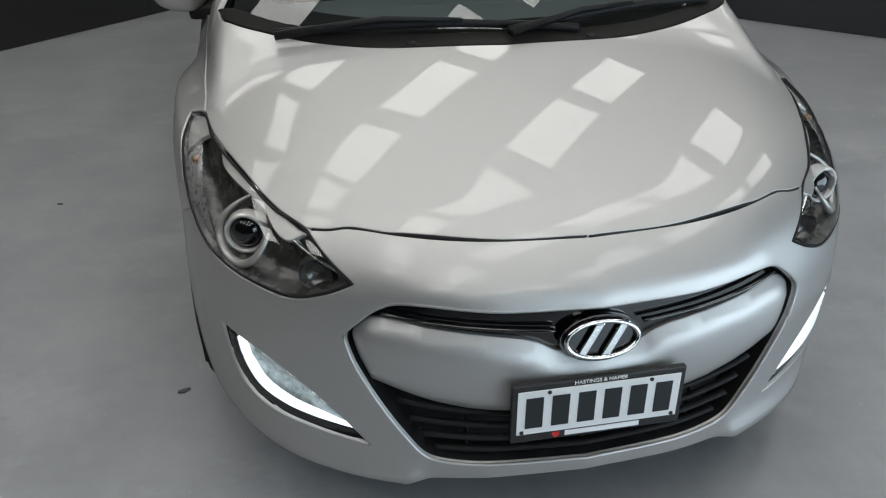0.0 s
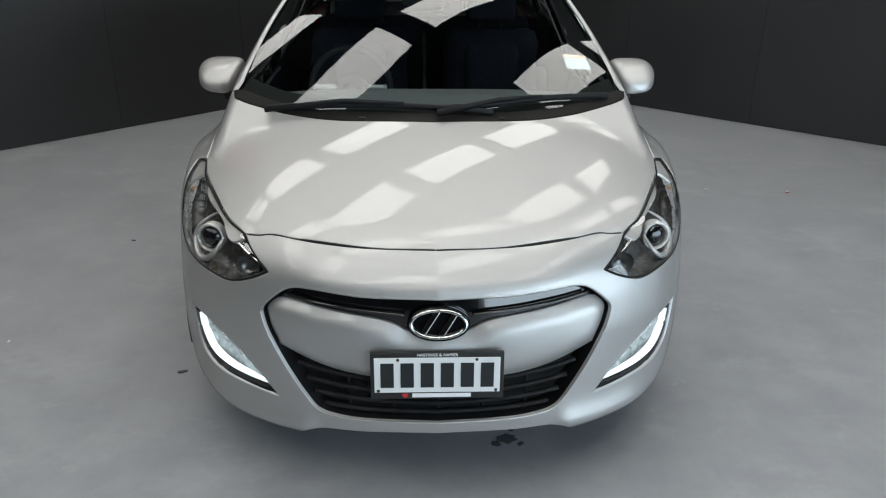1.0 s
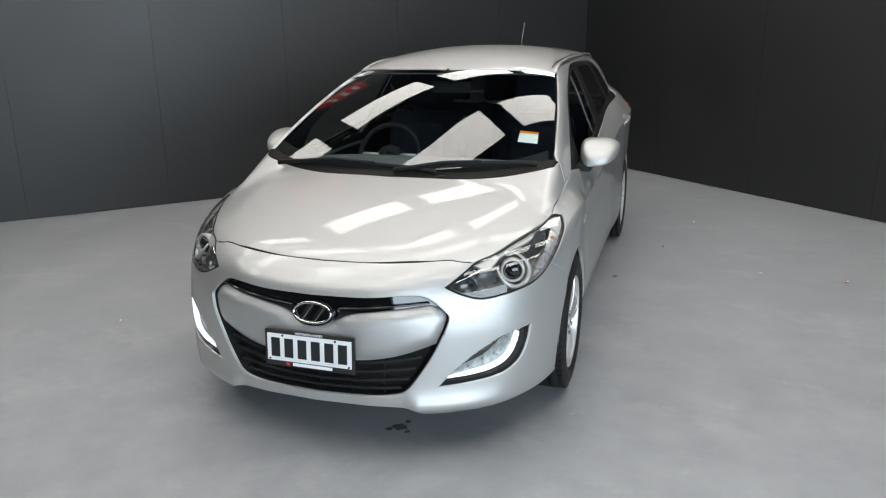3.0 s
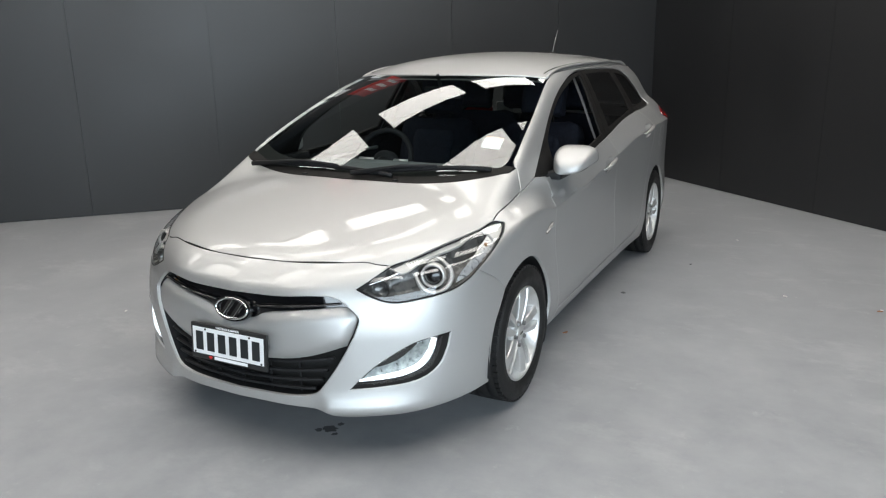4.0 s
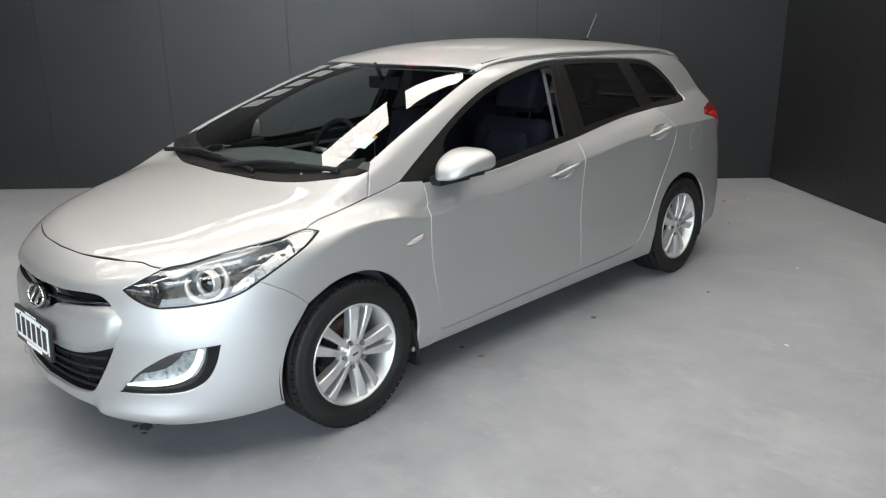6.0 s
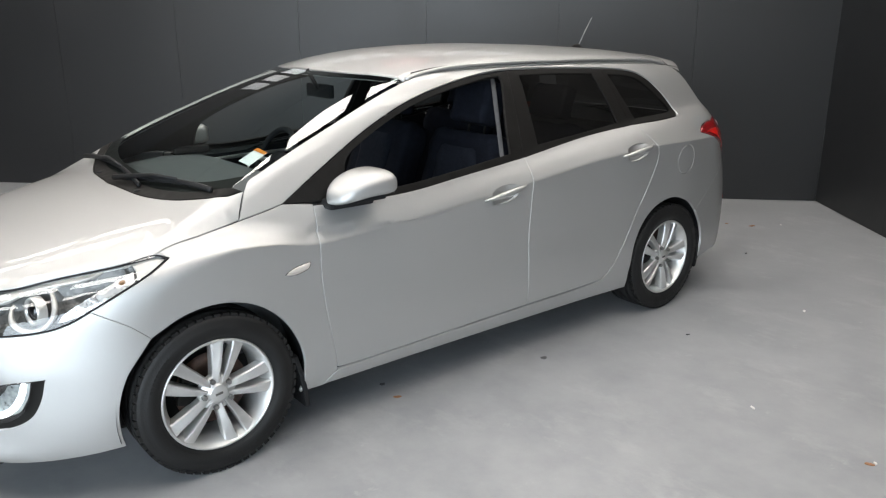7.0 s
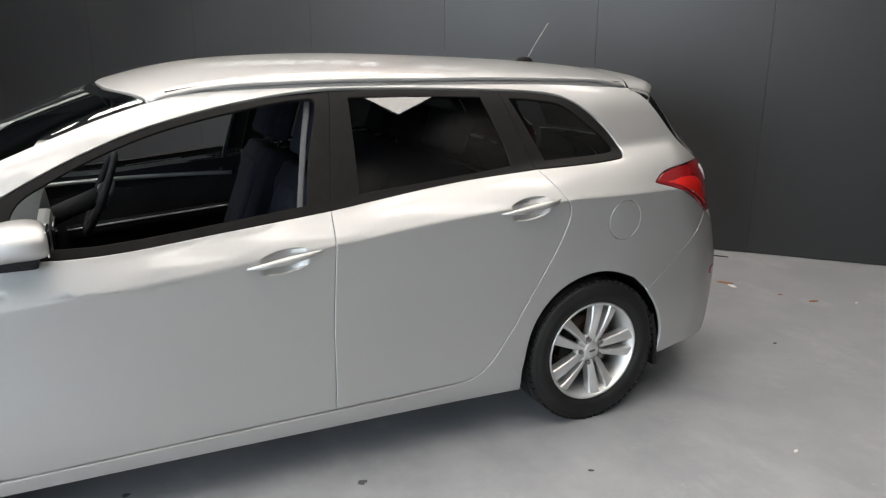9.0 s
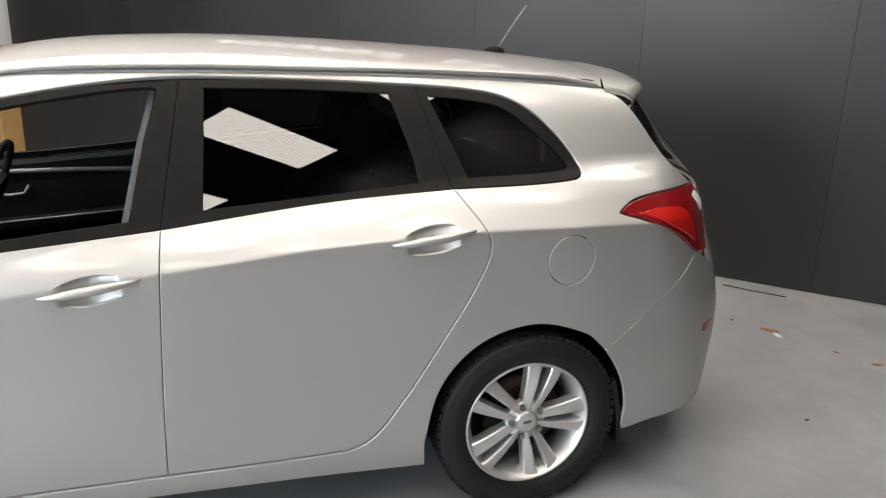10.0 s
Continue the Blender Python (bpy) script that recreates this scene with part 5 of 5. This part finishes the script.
tube("rim", np.stack([0.183 * np.cos(a), 0.183 * np.sin(a), 0 * a], 1), 0.0155, M_CABIN, wheel_s, closed=True, sides=10)
lathe("boss", [(0.0005, 0.012), (0.05, 0.01), (0.07, -0.005), (0.075, -0.04)], M_CABIN, wheel_s, Matrix.Diagonal((1.1, 0.9, 1, 1)))
for ang in (0, 180, 250, 290):
    c, s_ = math.cos(radians(ang)), math.sin(radians(ang))
    tube("spoke", np.array([(0.05 * c, 0.05 * s_, -0.005), (0.178 * c, 0.178 * s_, 0)]), 0.014, M_SILVERTRIM, wheel_s, flat=0.5)
tube("steering_column", np.array([(-0.36, 1.755, 0.87), (-0.36, 1.50, 0.77)]), 0.04, M_CABIN, car)


def cushion(name, lo, hi, mat, parent, m, puff=0.03):
    """An upholstered block with rounded edges."""
    bm = bmesh.new()
    box_mesh(bm, lo, hi)
    bmesh.ops.subdivide_edges(bm, edges=bm.edges[:], cuts=3, use_grid_fill=True)
    mid, size = (Vector(lo) + Vector(hi)) / 2, (Vector(hi) - Vector(lo)) / 2
    for v in bm.verts:
        d = Vector(((v.co.x - mid.x) / size.x, (v.co.y - mid.y) / size.y, (v.co.z - mid.z) / size.z))
        r = max(abs(d.x), abs(d.y), abs(d.z)) / max(d.length, 1e-6)
        k = 0.80 + 0.20 * r
        v.co = mid + Vector((d.x * size.x, d.y * size.y, d.z * size.z)) * k * 1.04
    bmesh.ops.subdivide_edges(bm, edges=bm.edges[:], cuts=1, use_grid_fill=True, smooth=0.6)
    bm.transform(m)
    return part(name, bm, mat, parent, smooth=True)


def front_seat(x):
    seat = new("front_seat")
    seat.parent = car
    seat["label"] = "dark blue cloth front seat with headrest"
    base = pose(x, 2.03, 0.40, 8, 0, 0)
    cushion("seat_base", (-0.25, -0.27, -0.08), (0.25, 0.26, 0.10), M_CLOTH, seat, base)
    back = pose(x, 2.30, 0.44, -20, 0, 0)
    cushion("backrest", (-0.25, -0.06, 0.0), (0.25, 0.09, 0.64), M_CLOTH, seat, back)
    cushion("centre_panel", (-0.14, -0.078, 0.06), (0.14, 0.0, 0.56), M_CLOTH2, seat, back)
    cushion("headrest", (-0.13, -0.06, 0.69), (0.13, 0.06, 0.90), M_CLOTH, seat, back @ pose(0, 0, 0, 2, 0, 0))
    for sx in (-0.06, 0.06):
        tube("headrest_post", np.array([back @ Vector((sx, 0.02, 0.60)), back @ Vector((sx, 0.0, 0.74))]), 0.006, M_TRIM, seat)


front_seat(0.36)
front_seat(-0.36)
bench = new("rear_bench")
bench.parent = car
bench["label"] = "dark cloth rear bench with headrests"
cushion("seat_base", (-0.64, -0.27, -0.09), (0.64, 0.25, 0.09), M_CLOTH, bench, pose(0, 2.74, 0.44, 6, 0, 0))
for x0, x1 in ((-0.64, -0.02), (0.02, 0.64)):
    cushion("backrest", (x0, -0.06, 0), (x1, 0.08, 0.62), M_CLOTH, bench, pose(0, 2.86, 0.46, -18, 0, 0))
for x in (-0.36, 0.0, 0.36):
    cushion("headrest", (x - 0.12, -0.045, 0.66), (x + 0.12, 0.045, 0.83), M_CLOTH, bench, pose(0, 2.86, 0.46, -18, 0, 0))
bm = bmesh.new()
box_mesh(bm, (-0.62, 3.42, 0.93), (0.62, 4.02, 0.95))
part("load_cover", bm, M_CABIN, car, bevel=0.005)
# Inside of the doors: silver strip, grip and armrest.
for s, d in zip((1, -1), FRONT_DOORS):
    q = lift_side(np.stack([np.linspace(1.50, 2.40, 24), 0.855 + 0.012 * np.sin(np.linspace(0, np.pi, 24))], 1))
    tube("trim_strip", (q - (0.066, 0, 0)) * [s, 1, 1], 0.008, M_SILVERTRIM, d, flat=1.4)
    q = lift_side(np.stack([np.linspace(1.60, 2.38, 20), np.linspace(0.62, 0.68, 20)], 1))
    tube("armrest", (q - (0.085, 0, 0)) * [s, 1, 1], 0.032, M_CABIN, d)
    tube("armrest_edge", (q - (0.118, 0, -0.02)) * [s, 1, 1], 0.004, M_SILVERTRIM, d)
    q = lift_side(np.array([(1.66, 0.765), (1.72, 0.758), (1.78, 0.765), (1.80, 0.80)]))
    tube("inner_handle", (q - (0.08, 0, 0)) * [s, 1, 1], 0.007, M_SILVERTRIM, d)
mirror_in = new("rear_view_mirror")
mirror_in.parent = car
c = Vector(lift_top([(0.0, 1.78)])[0])
bm = bmesh.new()
box_mesh(bm, (-0.115, c.y + 0.05, c.z - 0.135), (0.115, c.y + 0.075, c.z - 0.07))
part("mirror_case", bm, M_BLACK, mirror_in, bevel=0.01)
tube("mirror_stem", np.array([c, c + Vector((0, 0.05, -0.09))]), 0.01, M_BLACK, mirror_in)
# Seat belts on the door pillars.
for s in (1, -1):
    q = lift_side(np.array([(2.448, 1.33), (2.41, 1.2), (2.365, 1.0), (2.345, 0.85)]))
    tube("seat_belt", (q - (0.05, 0, 0)) * [s, 1, 1], 0.011, M_BELT, car, flat=0.2)
# Labels on the windscreen.
p0 = [(0.535, 1.16), (0.63, 1.16), (0.62, 1.245), (0.53, 1.245)]
panel("licence_label", run([(*q, 1) for q in p0], 0.02), lift_top, M_WHITE, car, "pale printed label on the windscreen", gap=0, off=-0.005, lip=0)
panel("label_band", run([(*q, 1) for q in [(0.531, 1.228), (0.622, 1.228), (0.62, 1.245), (0.53, 1.245)]], 0.02), lift_top, M_AMBER, car, gap=0, off=-0.0035, lip=0)
panel("service_label", run([(*q, 1) for q in [(-0.57, 1.80), (-0.53, 1.80), (-0.525, 1.86), (-0.562, 1.86)]], 0.02), lift_top, M_WHITE, car, "small pale label on the windscreen", gap=0, off=-0.005, lip=0)
band_half = [at_top(0.0, 1.735), at_top(0.3, 1.765), at_top(0.592, 1.86, 1), at_top(0.583, 1.908, 1), at_top(0.3, 1.806), at_top(0.0, 1.774)]
panel("shade_band", both(top_line(band_half, False)), lift_top, M_GLOSSBLACK, car, gap=0, off=-0.0045, lip=0)

frit_half = [at_top(0.0, 0.868), at_top(0.3, 0.888), at_top(0.55, 0.948), at_top(0.705, 1.05, 1), at_top(0.690, 1.12, 1), at_top(0.54, 1.030), at_top(0.3, 0.968), at_top(0.0, 0.945)]
panel("black_edge", both(top_line(frit_half, False)), lift_top, M_TRIM, car, gap=0, off=-0.0052, lip=0)

# ---- sign on the wall ----
sign = new("wall_sign")
tagged(sign, "white block sign with red emblem high on charcoal wall", "sign")
for i in range(12):
    if i == 7:
        continue
    slab("letter_block", (5.85 - i * 0.30, -0.03, 2.44), (5.85 - i * 0.30 + 0.205, -0.005, 2.84), M_LETTER, FA, sign)
slab("emblem_block", (3.5, -0.03, 3.12), (4.2, -0.005, 3.85), M_LOGO_RED, FA, sign, bevel=0.005)
for k in range(3):
    slab("emblem_stripe", (3.62 + k * 0.17, -0.034, 3.35), (3.69 + k * 0.17, -0.031, 3.72), M_LETTER, FA, sign)

# ---- things along the wall and on the floor ----
M_CARD = varied("brown_cardboard", (0.34, 0.19, 0.07), (0.42, 0.25, 0.10), 6, (0.75, 0.9), bump_by=0.1, fine=120)
M_PALE = varied("pale_grey_board", (0.55, 0.55, 0.56), (0.65, 0.65, 0.66), 5, (0.6, 0.8))
M_STAIN = varied("dark_stain", (0.05, 0.05, 0.055), (0.10, 0.10, 0.105), 30, (0.35, 0.6))
crate = new("cardboard_box")
crate.matrix_basis = FA @ pose(9.62, 0.10, 0.0)
slab("box_body", (-0.52, -0.30, 0.0), (0.52, 0.30, 1.18), M_CARD, None, crate, bevel=0.006)
slab("box_flap", (-0.50, -0.315, 0.95), (0.50, -0.304, 1.175), M_CARD, pose(0, 0, 0, 0, 0, 0), crate, "folded cardboard flap")
tagged(crate, "tall brown cardboard box standing past the wall", "cardboard box")
stack = slab("pale_carton", (-0.40, -0.25, 0.0), (0.40, 0.25, 0.5), M_PALE, FA @ pose(9.60, 0.10, 1.182), bevel=0.006)
tagged(stack, "pale grey carton on top of a brown box", "carton")


def blot(name, x, y, r, mat, label, category, group, seed, thick=0.0015, squash=1.0, turn=0.0):
    """A flat scrap or stain with an uneven outline."""
    rnd = random.Random(seed)
    n = 18
    bm = bmesh.new()
    ring = [bm.verts.new((r * (0.65 + 0.5 * rnd.random()) * math.cos(2 * math.pi * i / n), squash * r * (0.65 + 0.5 * rnd.random()) * math.sin(2 * math.pi * i / n), thick)) for i in range(n)]
    top = bm.faces.new(ring)
    low = [bm.verts.new((v.co.x, v.co.y, 0.0)) for v in ring]
    for i in range(n):
        bm.faces.new((ring[i], low[i], low[(i + 1) % n], ring[(i + 1) % n]))
    ob = part(name, bm, mat)
    ob.matrix_basis = pose(x, y, 0.0005, 0, 0, turn)
    tagged(ob, label, category, group)


M_PAPER = varied("white_paper", (0.72, 0.70, 0.68), (0.80, 0.78, 0.76), 40, (0.7, 0.9))
M_LEAF = varied("dry_leaf", (0.28, 0.13, 0.06), (0.42, 0.22, 0.12), 60, (0.7, 0.9))
for k, (x, y, r, kind) in enumerate(((-0.20, 5.40, 0.035, "paper"), (-0.27, 5.41, 0.05, "leaf"), (0.22, 5.64, 0.03, "leaf"), (1.42, 4.11, 0.016, "paper"), (1.84, 2.825, 0.014, "paper"), (2.35, 2.757, 0.018, "leaf"), (0.80, 1.70, 0.018, "leaf"),
                                    (-1.73, 0.94, 0.012, "paper"), (2.36, 2.78, 0.012, "paper"), (-0.45, 5.30, 0.018, "leaf"), (0.05, 5.55, 0.014, "leaf"), (-0.52, 5.18, 0.015, "leaf"), (0.35, 5.85, 0.016, "paper"), (-1.58, 2.01, 0.013, "grit"), (-0.96, 0.70, 0.02, "grit"), (1.2, 3.3, 0.01, "grit"), (0.6, 4.9, 0.012, "grit"))):
    mat = {"paper": M_PAPER, "leaf": M_LEAF, "grit": M_STAIN}[kind]
    blot({"paper": "paper_scrap", "leaf": "dry_leaf", "grit": "grit_crumb"}[kind], x, y, r, mat, {"paper": "small white paper scrap lying on the floor", "leaf": "small dry brown leaf lying on the floor", "grit": "small dark crumb of grit on the floor"}[kind], {"paper": "litter", "leaf": "leaf", "grit": "litter"}[kind], "litter on the floor", k, 0.004, 0.45, 40 * k)
for k, (x, y, r) in enumerate(((0.245, 0.262, 0.034), (0.205, 0.235, 0.018), (0.285, 0.235, 0.014), (0.262, 0.315, 0.016), (0.654, 1.72, 0.016), (0.92, 2.50, 0.02))):
    blot("floor_stain", x, y, r, M_STAIN, "dark oily stain on the grey concrete floor", "stain", "stains on the floor", 40 + k, 0.0008, 0.8, 25 * k)
twig = tube("thin_stick", np.array([(-0.98, 5.62, 0.004), (-0.85, 5.72, 0.005), (-0.70, 5.86, 0.005)]), 0.004, M_STAIN)[0]
tagged(twig, "thin dark stick lying beside the wall", "stick")
